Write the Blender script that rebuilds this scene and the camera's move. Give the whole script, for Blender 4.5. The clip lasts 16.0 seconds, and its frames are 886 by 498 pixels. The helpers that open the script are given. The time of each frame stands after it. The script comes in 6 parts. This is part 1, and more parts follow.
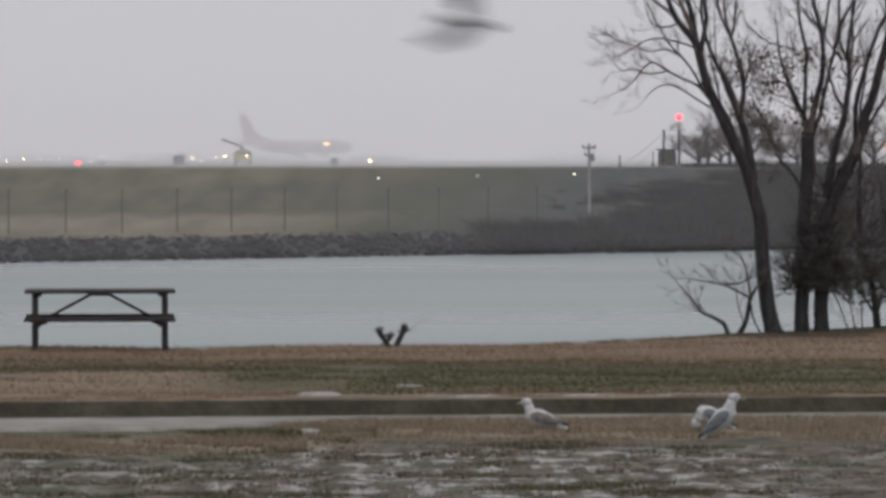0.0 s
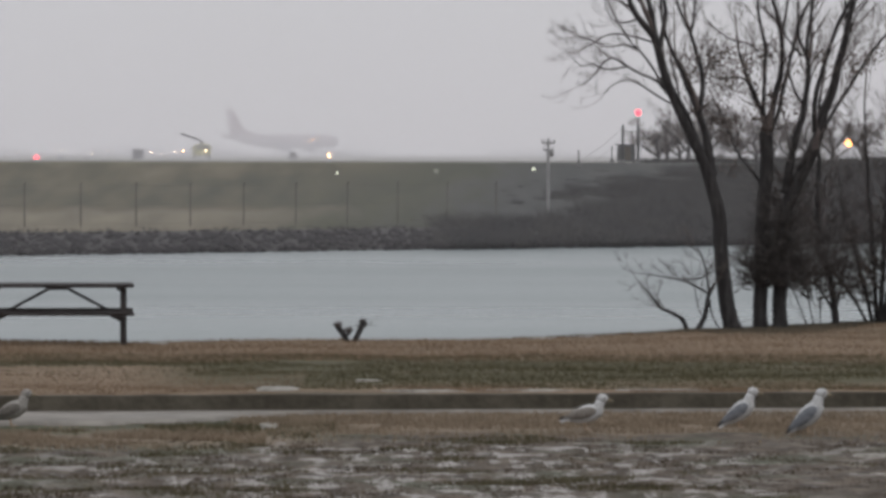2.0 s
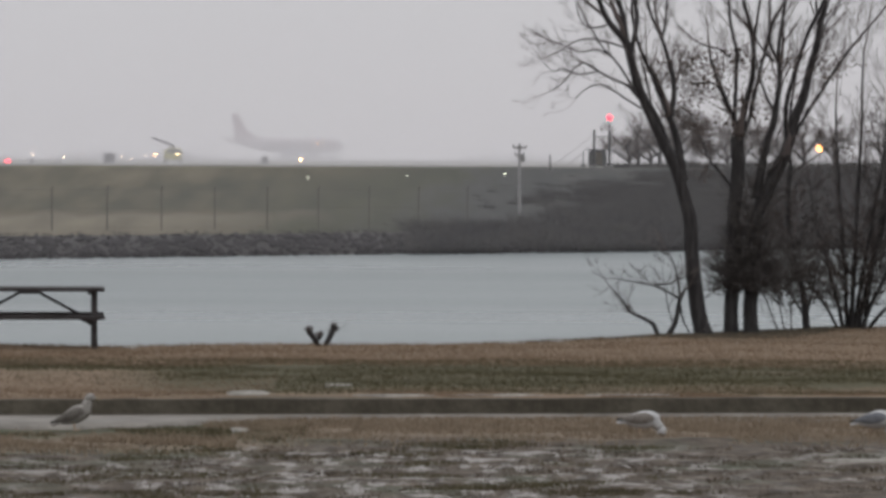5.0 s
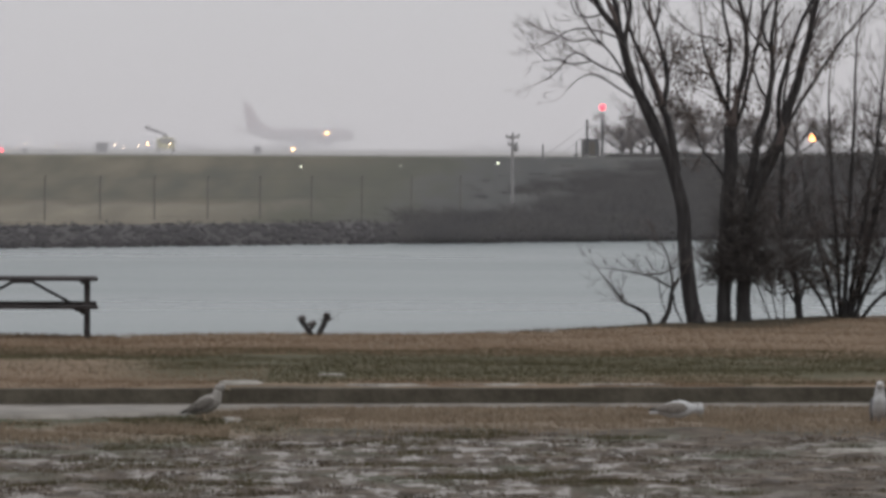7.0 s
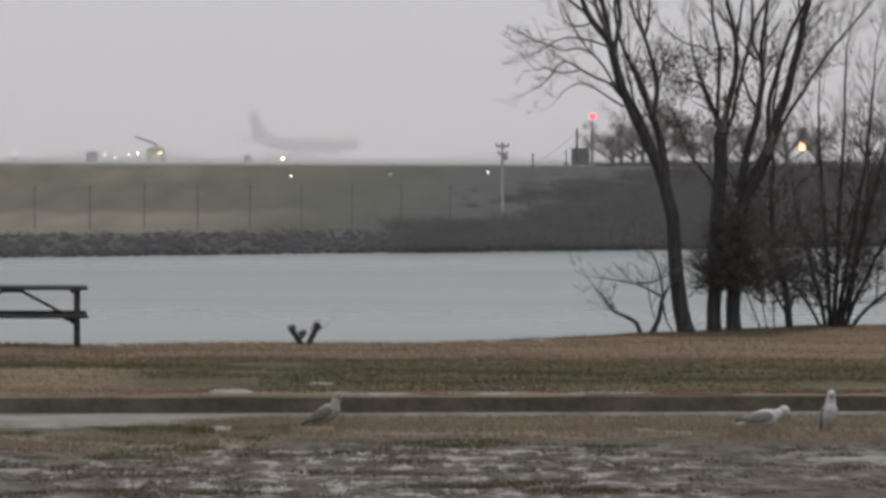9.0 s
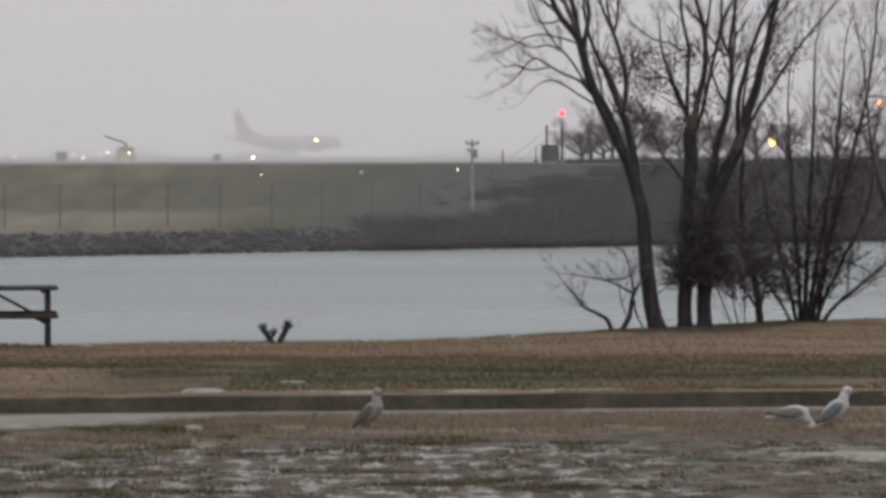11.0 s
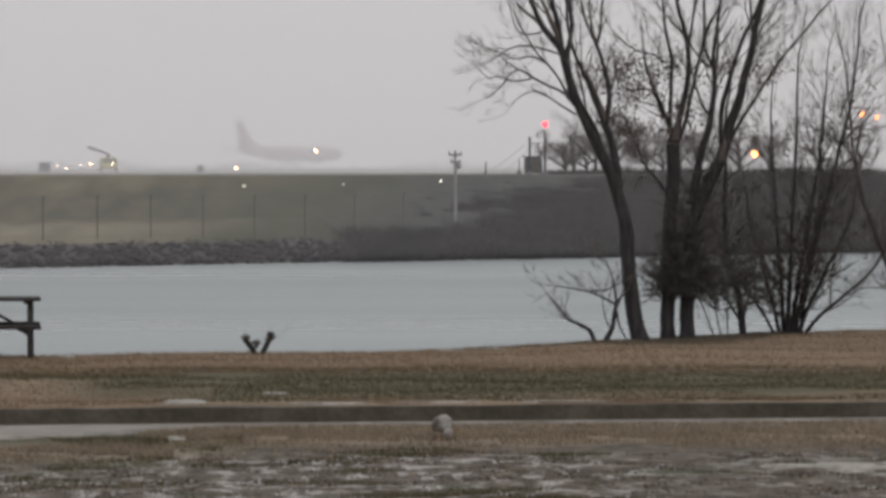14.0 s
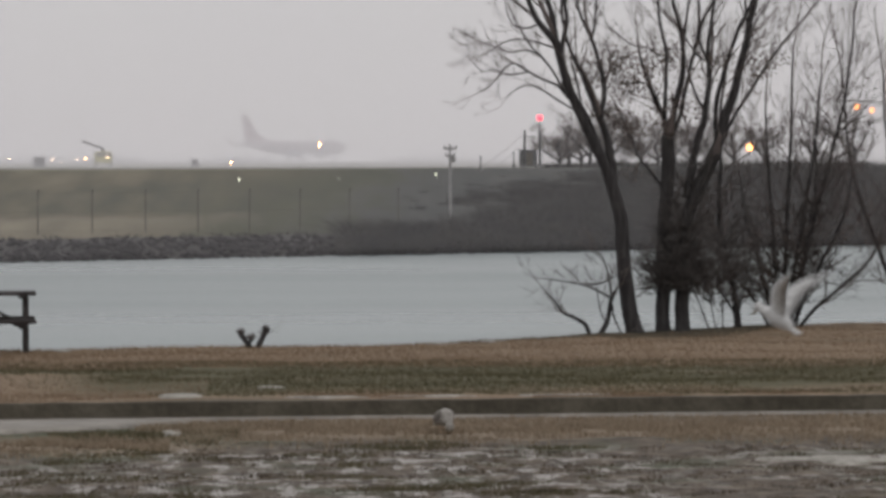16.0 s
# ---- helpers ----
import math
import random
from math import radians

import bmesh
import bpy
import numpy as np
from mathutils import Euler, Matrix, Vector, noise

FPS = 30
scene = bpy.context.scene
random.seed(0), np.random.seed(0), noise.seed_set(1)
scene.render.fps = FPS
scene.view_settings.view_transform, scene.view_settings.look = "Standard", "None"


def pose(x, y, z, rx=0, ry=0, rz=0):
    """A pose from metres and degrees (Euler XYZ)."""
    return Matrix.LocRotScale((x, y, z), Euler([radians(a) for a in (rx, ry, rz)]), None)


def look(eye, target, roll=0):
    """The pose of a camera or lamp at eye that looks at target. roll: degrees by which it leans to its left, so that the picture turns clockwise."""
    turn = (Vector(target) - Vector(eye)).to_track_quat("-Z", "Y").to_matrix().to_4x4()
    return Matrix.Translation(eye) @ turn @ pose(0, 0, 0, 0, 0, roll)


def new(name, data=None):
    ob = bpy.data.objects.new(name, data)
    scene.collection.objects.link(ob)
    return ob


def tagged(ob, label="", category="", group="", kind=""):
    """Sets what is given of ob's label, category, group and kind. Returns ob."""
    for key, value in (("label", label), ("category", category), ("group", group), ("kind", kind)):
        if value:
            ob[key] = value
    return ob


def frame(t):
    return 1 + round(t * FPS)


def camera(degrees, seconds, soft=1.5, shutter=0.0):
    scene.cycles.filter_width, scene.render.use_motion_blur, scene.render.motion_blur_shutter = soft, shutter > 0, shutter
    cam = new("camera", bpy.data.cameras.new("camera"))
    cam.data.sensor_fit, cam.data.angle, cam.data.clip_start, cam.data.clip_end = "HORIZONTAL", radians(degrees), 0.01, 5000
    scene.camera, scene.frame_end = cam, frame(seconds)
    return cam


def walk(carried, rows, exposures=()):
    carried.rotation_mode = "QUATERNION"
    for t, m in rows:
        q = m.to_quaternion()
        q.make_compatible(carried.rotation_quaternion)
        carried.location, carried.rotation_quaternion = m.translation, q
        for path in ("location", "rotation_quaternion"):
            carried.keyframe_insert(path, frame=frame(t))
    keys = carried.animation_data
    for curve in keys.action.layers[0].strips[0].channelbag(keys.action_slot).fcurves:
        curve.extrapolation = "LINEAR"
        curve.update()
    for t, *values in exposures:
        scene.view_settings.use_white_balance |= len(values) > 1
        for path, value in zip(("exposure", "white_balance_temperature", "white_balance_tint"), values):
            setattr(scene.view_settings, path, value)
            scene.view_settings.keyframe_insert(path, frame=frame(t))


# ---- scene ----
# ---------------------------------------------------------------- camera
cam = camera(11.0, 16.0, soft=3.5, shutter=0.7)
EYE = (0.0, 0.0, 2.5)
# seconds, turn to the left, tilt, lean (degrees): a hand-held slow pan to the right
PATH = [
    (0, -0.002, 88.902, -0.015),
    (0.5, -0.089, 88.944, 0.100),
    (1, -0.077, 88.976, 0.095),
    (1.5, -0.252, 88.866, 0.184),
    (2, -0.514, 88.839, 0.126),
    (2.5, -0.626, 88.795, -0.033),
    (3, -0.584, 88.933, 0.136),
    (3.5, -0.600, 89.001, 0.215),
    (4, -0.554, 88.940, 0.216),
    (4.5, -0.793, 88.919, 0.222),
    (7, -0.962, 88.768, 0.279),
    (7.5, -0.906, 88.847, 0.196),
    (8, -1.000, 88.881, 0.277),
    (10.5, -1.339, 88.874, 0.012),
    (11, -1.455, 88.852, -0.103),
    (11.5, -1.538, 88.890, -0.145),
    (12, -1.495, 88.909, -0.067),
    (12.5, -1.706, 88.941, -0.143),
    (13, -1.639, 88.781, -0.268),
    (13.5, -1.673, 88.908, -0.214),
    (14, -1.667, 88.991, -0.060),
    (14.5, -1.720, 88.835, 0.018),
    (15, -1.842, 88.834, -0.041),
    (15.5, -1.760, 88.825, -0.161),
    (16, -1.729, 88.912, -0.164),
]


def aim(turn, tilt, lean):
    return Matrix.Translation(EYE) @ pose(0, 0, 0, tilt, 0, turn) @ pose(0, 0, 0, 0, 0, lean)


walk(cam, [(t, aim(a, b, c)) for t, a, b, c in PATH],
     [(0.0, 0.0, 6450, 10), (4.5, 0.0, 6500, 10), (8.0, 0.0, 6540, 10), (11.0, 0.0, 6600, 10), (13.0, 0.0, 6660, 10), (16.0, 0.0, 6680, 10)])

# ---------------------------------------------------------------- light: a grey wet overcast afternoon
world = bpy.data.worlds.new("overcast")
scene.world = world
world.use_nodes = True
wn, wl = world.node_tree.nodes, world.node_tree.links
wn.clear()
w_out = wn.new("ShaderNodeOutputWorld")
w_bg = wn.new("ShaderNodeBackground")
w_sky = wn.new("ShaderNodeTexSky")
w_sky.sky_type, w_sky.sun_disc, w_sky.sun_elevation, w_sky.sun_rotation = "NISHITA", False, radians(35), radians(200)
w_co = wn.new("ShaderNodeTexCoord")
w_sep = wn.new("ShaderNodeSeparateXYZ")
w_ramp = wn.new("ShaderNodeValToRGB")
w_ramp.color_ramp.elements[0].position, w_ramp.color_ramp.elements[0].color = 0.0, (0.420, 0.410, 0.420, 1)
w_ramp.color_ramp.elements[1].position, w_ramp.color_ramp.elements[1].color = 0.05, (0.518, 0.530, 0.538, 1)
e = w_ramp.color_ramp.elements.new(0.6)
e.color = (0.86, 0.87, 0.88, 1)
w_cloud = wn.new("ShaderNodeTexNoise")
w_cloud.inputs["Scale"].default_value, w_cloud.inputs["Detail"].default_value = 3.0, 4.0
w_cmap = wn.new("ShaderNodeMapRange")
w_cmap.inputs["To Min"].default_value, w_cmap.inputs["To Max"].default_value = 0.95, 1.05
w_mul = wn.new("ShaderNodeVectorMath")
w_mul.operation = "SCALE"
w_mix = wn.new("ShaderNodeMixRGB")
w_mix.blend_type, w_mix.inputs["Fac"].default_value = "ADD", 0.012
wl.new(w_co.outputs["Generated"], w_sep.inputs[0])
wl.new(w_sep.outputs["Z"], w_ramp.inputs["Fac"])
wl.new(w_co.outputs["Generated"], w_cloud.inputs["Vector"])
wl.new(w_cloud.outputs[0], w_cmap.inputs["Value"])
wl.new(w_ramp.outputs["Color"], w_mul.inputs[0])
wl.new(w_cmap.outputs[0], w_mul.inputs["Scale"])
wl.new(w_mul.outputs[0], w_mix.inputs[1])
wl.new(w_sky.outputs[0], w_mix.inputs[2])
wl.new(w_mix.outputs[0], w_bg.inputs["Color"])
wl.new(w_bg.outputs[0], w_out.inputs["Surface"])
w_bg.inputs["Strength"].default_value = 1.0

sun = new("sun", bpy.data.lights.new("sun", "SUN"))
sun.data.energy, sun.data.angle, sun.data.color = 0.5, radians(40), (1.0, 0.98, 0.95)
sun.matrix_world = look((0, 0, 60), (-12, 30, 0))


# ---------------------------------------------------------------- materials
def mat(name, colors, scale=4.0, rough=0.9, bump=0.3, bump_scale=None, metal=0.0, spec=0.3, fine=6.0, detail=6.0,
        rough2=None, vary=0.0, stretch=(1, 1, 1), positions=None):
    """Noise-mixed colours at two scales, with relief; vary: brightness steps from piece to piece."""
    m = bpy.data.materials.new(name)
    m.use_nodes = True
    n, l = m.node_tree.nodes, m.node_tree.links
    b = n["Principled BSDF"]
    co = n.new("ShaderNodeTexCoord")
    mp = n.new("ShaderNodeMapping")
    mp.inputs["Scale"].default_value = stretch
    l.new(co.outputs["Object"], mp.inputs["Vector"])
    big = n.new("ShaderNodeTexNoise")
    big.inputs["Scale"].default_value, big.inputs["Detail"].default_value = scale, detail
    small = n.new("ShaderNodeTexNoise")
    small.inputs["Scale"].default_value, small.inputs["Detail"].default_value = scale * fine, 4.0
    l.new(mp.outputs[0], big.inputs["Vector"])
    l.new(mp.outputs[0], small.inputs["Vector"])
    mixn = n.new("ShaderNodeMath")
    mixn.operation = "MULTIPLY_ADD"
    l.new(small.outputs[0], mixn.inputs[0])
    mixn.inputs[1].default_value = 0.45
    half = n.new("ShaderNodeMath")
    half.operation = "MULTIPLY_ADD"
    l.new(big.outputs[0], half.inputs[0])
    half.inputs[1].default_value, half.inputs[2].default_value = 1.0, -0.22
    l.new(half.outputs[0], mixn.inputs[2])
    ramp = n.new("ShaderNodeValToRGB")
    els = ramp.color_ramp.elements
    k = len(colors)
    while len(els) < k:
        els.new(0.5)
    for i, c in enumerate(colors):
        els[i].position = positions[i] if positions else 0.3 + 0.4 * i / max(1, k - 1)
        els[i].color = (*c, 1)
    l.new(mixn.outputs[0], ramp.inputs["Fac"])
    col = ramp.outputs["Color"]
    if vary:
        oi = n.new("ShaderNodeObjectInfo")
        mr = n.new("ShaderNodeMapRange")
        mr.inputs["To Min"].default_value, mr.inputs["To Max"].default_value = 1 - vary, 1 + vary
        l.new(oi.outputs["Random"], mr.inputs["Value"])
        sc = n.new("ShaderNodeVectorMath")
        sc.operation = "SCALE"
        l.new(col, sc.inputs[0])
        l.new(mr.outputs[0], sc.inputs["Scale"])
        col = sc.outputs[0]
    l.new(col, b.inputs["Base Color"])
    b.inputs["Roughness"].default_value, b.inputs["Metallic"].default_value = rough, metal
    b.inputs["Specular IOR Level"].default_value = spec
    if rough2 is not None:
        rr = n.new("ShaderNodeMapRange")
        rr.inputs["From Min"].default_value, rr.inputs["From Max"].default_value = 0.35, 0.65
        rr.inputs["To Min"].default_value, rr.inputs["To Max"].default_value = rough, rough2
        l.new(mixn.outputs[0], rr.inputs["Value"])
        l.new(rr.outputs[0], b.inputs["Roughness"])
    if bump:
        bn = n.new("ShaderNodeTexNoise")
        bn.inputs["Scale"].default_value, bn.inputs["Detail"].default_value = bump_scale or scale * fine, 5.0
        l.new(mp.outputs[0], bn.inputs["Vector"])
        bp = n.new("ShaderNodeBump")
        bp.inputs["Strength"].default_value, bp.inputs["Distance"].default_value = bump, 0.03
        l.new(bn.outputs[0], bp.inputs["Height"])
        l.new(bp.outputs[0], b.inputs["Normal"])
    return m


def glow(name, color, power):
    m = bpy.data.materials.new(name)
    m.use_nodes = True
    b = m.node_tree.nodes["Principled BSDF"]
    b.inputs["Base Color"].default_value = (*color, 1)
    b.inputs["Emission Color"].default_value = (*color, 1)
    b.inputs["Emission Strength"].default_value = power
    return m


def band_mask(n, l, pos, lo, hi, soft, wobble, noise_scale):
    """1 where the ground's distance lies between lo and hi, with a noisy edge."""
    sep = n.new("ShaderNodeSeparateXYZ")
    l.new(pos, sep.inputs[0])
    nz = n.new("ShaderNodeTexNoise")
    nz.inputs["Scale"].default_value, nz.inputs["Detail"].default_value = noise_scale, 6.0
    l.new(pos, nz.inputs["Vector"])
    ma = n.new("ShaderNodeMath")
    ma.operation = "MULTIPLY_ADD"
    l.new(nz.outputs[0], ma.inputs[0])
    ma.inputs[1].default_value = wobble
    l.new(sep.outputs["Y"], ma.inputs[2])
    outs = []
    for a, b_ in ((lo, lo + soft), (hi, hi - soft)):
        mr = n.new("ShaderNodeMapRange")
        mr.inputs["From Min"].default_value, mr.inputs["From Max"].default_value = a + wobble / 2, b_ + wobble / 2
        l.new(ma.outputs[0], mr.inputs["Value"])
        outs.append(mr.outputs[0])
    mu = n.new("ShaderNodeMath")
    mu.operation = "MULTIPLY"
    l.new(outs[0], mu.inputs[0])
    l.new(outs[1], mu.inputs[1])
    return mu.outputs[0]


def mixed(n, l, fac, a, b_):
    mx = n.new("ShaderNodeMixRGB")
    l.new(fac, mx.inputs["Fac"])
    for s, v in ((mx.inputs[1], a), (mx.inputs[2], b_)):
        if isinstance(v, tuple):
            s.default_value = (*v, 1)
        else:
            l.new(v, s)
    return mx.outputs[0]


def noise_mask(n, l, pos, scale, lo, hi, stretch=(1, 1, 1), detail=6.0, ragged=0.5):
    mp = n.new("ShaderNodeMapping")
    mp.inputs["Scale"].default_value = stretch
    l.new(pos, mp.inputs["Vector"])
    nz = n.new("ShaderNodeTexNoise")
    nz.inputs["Scale"].default_value, nz.inputs["Detail"].default_value = scale, detail
    nz.inputs["Roughness"].default_value = ragged
    l.new(mp.outputs[0], nz.inputs["Vector"])
    mr = n.new("ShaderNodeMapRange")
    mr.inputs["From Min"].default_value, mr.inputs["From Max"].default_value = lo, hi
    l.new(nz.outputs[0], mr.inputs["Value"])
    return mr.outputs[0]


def ground_material(name, kind):
    m = bpy.data.materials.new(name)
    m.use_nodes = True
    n, l = m.node_tree.nodes, m.node_tree.links
    b = n["Principled BSDF"]
    pos = n.new("ShaderNodeTexCoord").outputs["Object"]
    fine = noise_mask(n, l, pos, 22.0, 0.3, 0.7)
    b.inputs["Specular IOR Level"].default_value = 0.3
    b.inputs["Roughness"].default_value = 0.95
    strength = 0.6
    if kind == "verge":
        mud = mixed(n, l, noise_mask(n, l, pos, 4.2, 0.36, 0.64, (1.2, 0.8, 1), 10.0), (0.037, 0.028, 0.021), (0.118, 0.091, 0.070))
        green = mixed(n, l, noise_mask(n, l, pos, 0.7, 0.52, 0.66), mud, mixed(n, l, fine, (0.041, 0.043, 0.028), (0.086, 0.085, 0.056)))
        straw = mixed(n, l, fine, (0.125, 0.095, 0.069), (0.235, 0.181, 0.133))
        turf = mixed(n, l, fine, (0.036, 0.040, 0.022), (0.076, 0.080, 0.046))
        base = mixed(n, l, band_mask(n, l, pos, 41.3, 45.0, 0.8, 2.4, 0.8), green, straw)
        # west of the puddle's end the gutter is edged by green turf, with the straw in front of it
        sx = n.new("ShaderNodeSeparateXYZ")
        l.new(pos, sx.inputs[0])
        west = n.new("ShaderNodeMapRange")
        west.inputs["From Min"].default_value, west.inputs["From Max"].default_value = -0.4, -1.4
        l.new(sx.outputs["X"], west.inputs["Value"])
        edging = mixed(n, l, band_mask(n, l, pos, 39.2, 41.9, 0.8, 2.2, 0.7), mixed(n, l, noise_mask(n, l, pos, 1.5, 0.3, 0.5), mud, turf), straw)
        edging = mixed(n, l, band_mask(n, l, pos, 38.8, 46.0, 0.8, 2.2, 0.7), green, edging)
        base = mixed(n, l, west.outputs[0], base, edging)
        # standing melt water and slush between the tufts
        wet = n.new("ShaderNodeMath")
        wet.operation = "MULTIPLY"
        spots = n.new("ShaderNodeMath")
        spots.operation = "MULTIPLY"
        l.new(noise_mask(n, l, pos, 3.9, 0.505, 0.575, (1.0, 0.40, 1), 13.0, 0.68), spots.inputs[0])
        # the slush lies thickest over a few metres in the middle of the verge
        heap = n.new("ShaderNodeMapRange")
        heap.interpolation_type = "SMOOTHSTEP"
        heap.inputs["From Min"].default_value, heap.inputs["From Max"].default_value = 3.2, 1.2
        off = n.new("ShaderNodeMath")
        off.operation = "SUBTRACT"
        off.inputs[1].default_value = 0.6
        dist = n.new("ShaderNodeMath")
        dist.operation = "ABSOLUTE"
        l.new(sx.outputs["X"], off.inputs[0])
        l.new(off.outputs[0], dist.inputs[0])
        l.new(dist.outputs[0], heap.inputs["Value"])
        most = n.new("ShaderNodeMath")
        most.operation = "MAXIMUM"
        l.new(heap.outputs[0], most.inputs[0])
        l.new(noise_mask(n, l, pos, 0.45, 0.36, 0.56, detail=3.0), most.inputs[1])
        l.new(most.outputs[0], spots.inputs[1])
        l.new(spots.outputs[0], wet.inputs[0])
        inv = n.new("ShaderNodeMath")
        inv.operation = "SUBTRACT"
        inv.inputs[0].default_value = 1.0
        l.new(band_mask(n, l, pos, 39.6, 45.0, 0.92, 2.93, 0.8), inv.inputs[1])
        l.new(inv.outputs[0], wet.inputs[1])
        base = mixed(n, l, wet.outputs[0], base, mixed(n, l, fine, (0.13, 0.117, 0.108), (0.36, 0.328, 0.308)))
        rg = n.new("ShaderNodeMapRange")
        rg.inputs["To Min"].default_value, rg.inputs["To Max"].default_value = 0.9, 0.55
        l.new(wet.outputs[0], rg.inputs["Value"])
        l.new(rg.outputs[0], b.inputs["Roughness"])
    elif kind == "lawn":
        tan = mixed(n, l, fine, (0.12, 0.085, 0.058), (0.225, 0.160, 0.108))
        green = mixed(n, l, fine, (0.047, 0.042, 0.022), (0.096, 0.085, 0.048))
        base = mixed(n, l, band_mask(n, l, pos, 46.3, 52.9, 1.28, 4.03, 0.45), tan, green)
        sx = n.new("ShaderNodeSeparateXYZ")
        l.new(pos, sx.inputs[0])
        west = n.new("ShaderNodeMapRange")
        west.inputs["From Min"].default_value, west.inputs["From Max"].default_value = -1.9, -3.0
        l.new(sx.outputs["X"], west.inputs["Value"])
        bare = n.new("ShaderNodeMath")
        bare.operation = "MULTIPLY"
        l.new(west.outputs[0], bare.inputs[0])
        l.new(band_mask(n, l, pos, 44.0, 51.0, 1.0, 2.6, 0.5), bare.inputs[1])
        base = mixed(n, l, bare.outputs[0], base, tan)
        base = mixed(n, l, noise_mask(n, l, pos, 0.7, 0.56, 0.68), base, mixed(n, l, fine, (0.075, 0.055, 0.037), (0.15, 0.115, 0.075)))
    elif kind == "slope":
        # uneven clumps, seen along the slope: broad in x and in height
        clump = noise_mask(n, l, pos, 0.55, 0.36, 0.64, (0.8, 0.0, 1.7), 9.0)
        coarse = noise_mask(n, l, pos, 0.16, 0.35, 0.65, (1.0, 0.0, 2.2), 5.0)
        olive = mixed(n, l, clump, (0.054, 0.047, 0.024), (0.094, 0.080, 0.046))
        base = mixed(n, l, coarse, olive, mixed(n, l, clump, (0.072, 0.062, 0.036), (0.116, 0.096, 0.060)))
        sz = n.new("ShaderNodeSeparateXYZ")
        l.new(pos, sz.inputs[0])

        def ramp_of(fac, a, b_, lo=0.0, hi=1.0):
            mr = n.new("ShaderNodeMapRange")
            mr.interpolation_type = "SMOOTHSTEP"
            for key, v in (("From Min", a), ("From Max", b_), ("To Min", lo), ("To Max", hi)):
                mr.inputs[key].default_value = v
            l.new(fac, mr.inputs["Value"])
            return mr.outputs[0]

        def calc(op, a, b_, c=None):
            q = n.new("ShaderNodeMath")
            q.operation = op
            for k, v in enumerate((a, b_, c)):
                if v is None:
                    continue
                if isinstance(v, (int, float)):
                    q.inputs[k].default_value = v
                else:
                    l.new(v, q.inputs[k])
            return q.outputs[0]

        # rank dark green growth half-way up, thicker towards the thicket
        height = calc("MULTIPLY_ADD", coarse, 0.7, sz.outputs["Z"])
        belt = calc("MULTIPLY", ramp_of(height, -0.75, -0.25), ramp_of(height, 1.9, 1.0))
        along = ramp_of(sz.outputs["X"], -24.0, -4.0, 0.55, 1.0)
        patchy = calc("MULTIPLY_ADD", noise_mask(n, l, pos, 0.42, 0.38, 0.6, (0.7, 0.0, 1.5), 9.0), 0.55, 0.45)
        thick = calc("MULTIPLY", calc("MULTIPLY", belt, along), patchy)
        base = mixed(n, l, thick, base, mixed(n, l, clump, (0.033, 0.033, 0.018), (0.062, 0.056, 0.032)))
        # drier pale grass at the foot of the slope
        foot = calc("MULTIPLY_ADD", clump, 0.35, sz.outputs["Z"])
        base = mixed(n, l, ramp_of(foot, -0.45, -0.85), base, mixed(n, l, clump, (0.115, 0.098, 0.066), (0.172, 0.146, 0.102)))
        # coarse dead growth under the thicket, reaching lower ground first
        reach = calc("MULTIPLY_ADD", sz.outputs["Z"], -1.9, sz.outputs["X"])
        reach = calc("MULTIPLY_ADD", clump, 5.0, reach)
        base = mixed(n, l, ramp_of(reach, -7.0, 3.5), base, mixed(n, l, clump, (0.027, 0.029, 0.013), (0.049, 0.048, 0.023)))
        base = mixed(n, l, ramp_of(reach, 3.5, 11.0), base, mixed(n, l, clump, (0.022, 0.024, 0.022), (0.038, 0.038, 0.034)))
    elif kind == "field":
        base = mixed(n, l, noise_mask(n, l, pos, 0.03, 0.42, 0.6), (0.17, 0.165, 0.13), (0.24, 0.23, 0.22))
    else:
        base = mixed(n, l, fine, (0.035, 0.032, 0.032), (0.075, 0.068, 0.066))
        strength = 1.0
    l.new(base, b.inputs["Base Color"])
    bn = n.new("ShaderNodeTexNoise")
    bn.inputs["Scale"].default_value, bn.inputs["Detail"].default_value = 14.0, 6.0
    l.new(pos, bn.inputs["Vector"])
    bp = n.new("ShaderNodeBump")
    bp.inputs["Strength"].default_value, bp.inputs["Distance"].default_value = strength, 0.04
    l.new(bn.outputs[0], bp.inputs["Height"])
    l.new(bp.outputs[0], b.inputs["Normal"])
    return m


M_VERGE = ground_material("wet_muddy_verge", "verge")
M_LAWN = ground_material("winter_lawn", "lawn")
M_BANK = ground_material("earth_bank", "bank")
M_SLOPE = ground_material("embankment_grass", "slope")
M_FIELD = ground_material("airfield_grass", "field")
M_KERB = mat("wet_kerb_concrete", [(0.044, 0.038, 0.028), (0.069, 0.060, 0.046), (0.098, 0.086, 0.067)], 2.5, 0.85, 0.4, vary=0.03, spec=0.3)
M_GUTTER = mat("wet_gutter", [(0.122, 0.109, 0.096), (0.194, 0.176, 0.159), (0.265, 0.244, 0.222)], 2.0, 0.4, 0.2, rough2=0.75)
M_SLUSH = mat("old_slush", [(0.14, 0.127, 0.11), (0.25, 0.232, 0.208), (0.34, 0.32, 0.292)], 7, 0.8, 0.5)
M_WOOD = mat("dark_wet_timber", [(0.018, 0.014, 0.014), (0.032, 0.026, 0.026), (0.05, 0.041, 0.041)], 5, 0.62, 0.35, stretch=(0.4, 4, 4), spec=0.3)
M_BARK = mat("wet_bark", [(0.027, 0.025, 0.026), (0.043, 0.040, 0.041), (0.066, 0.062, 0.063)], 6, 0.9, 0.8, stretch=(3, 3, 0.6), spec=0.15)
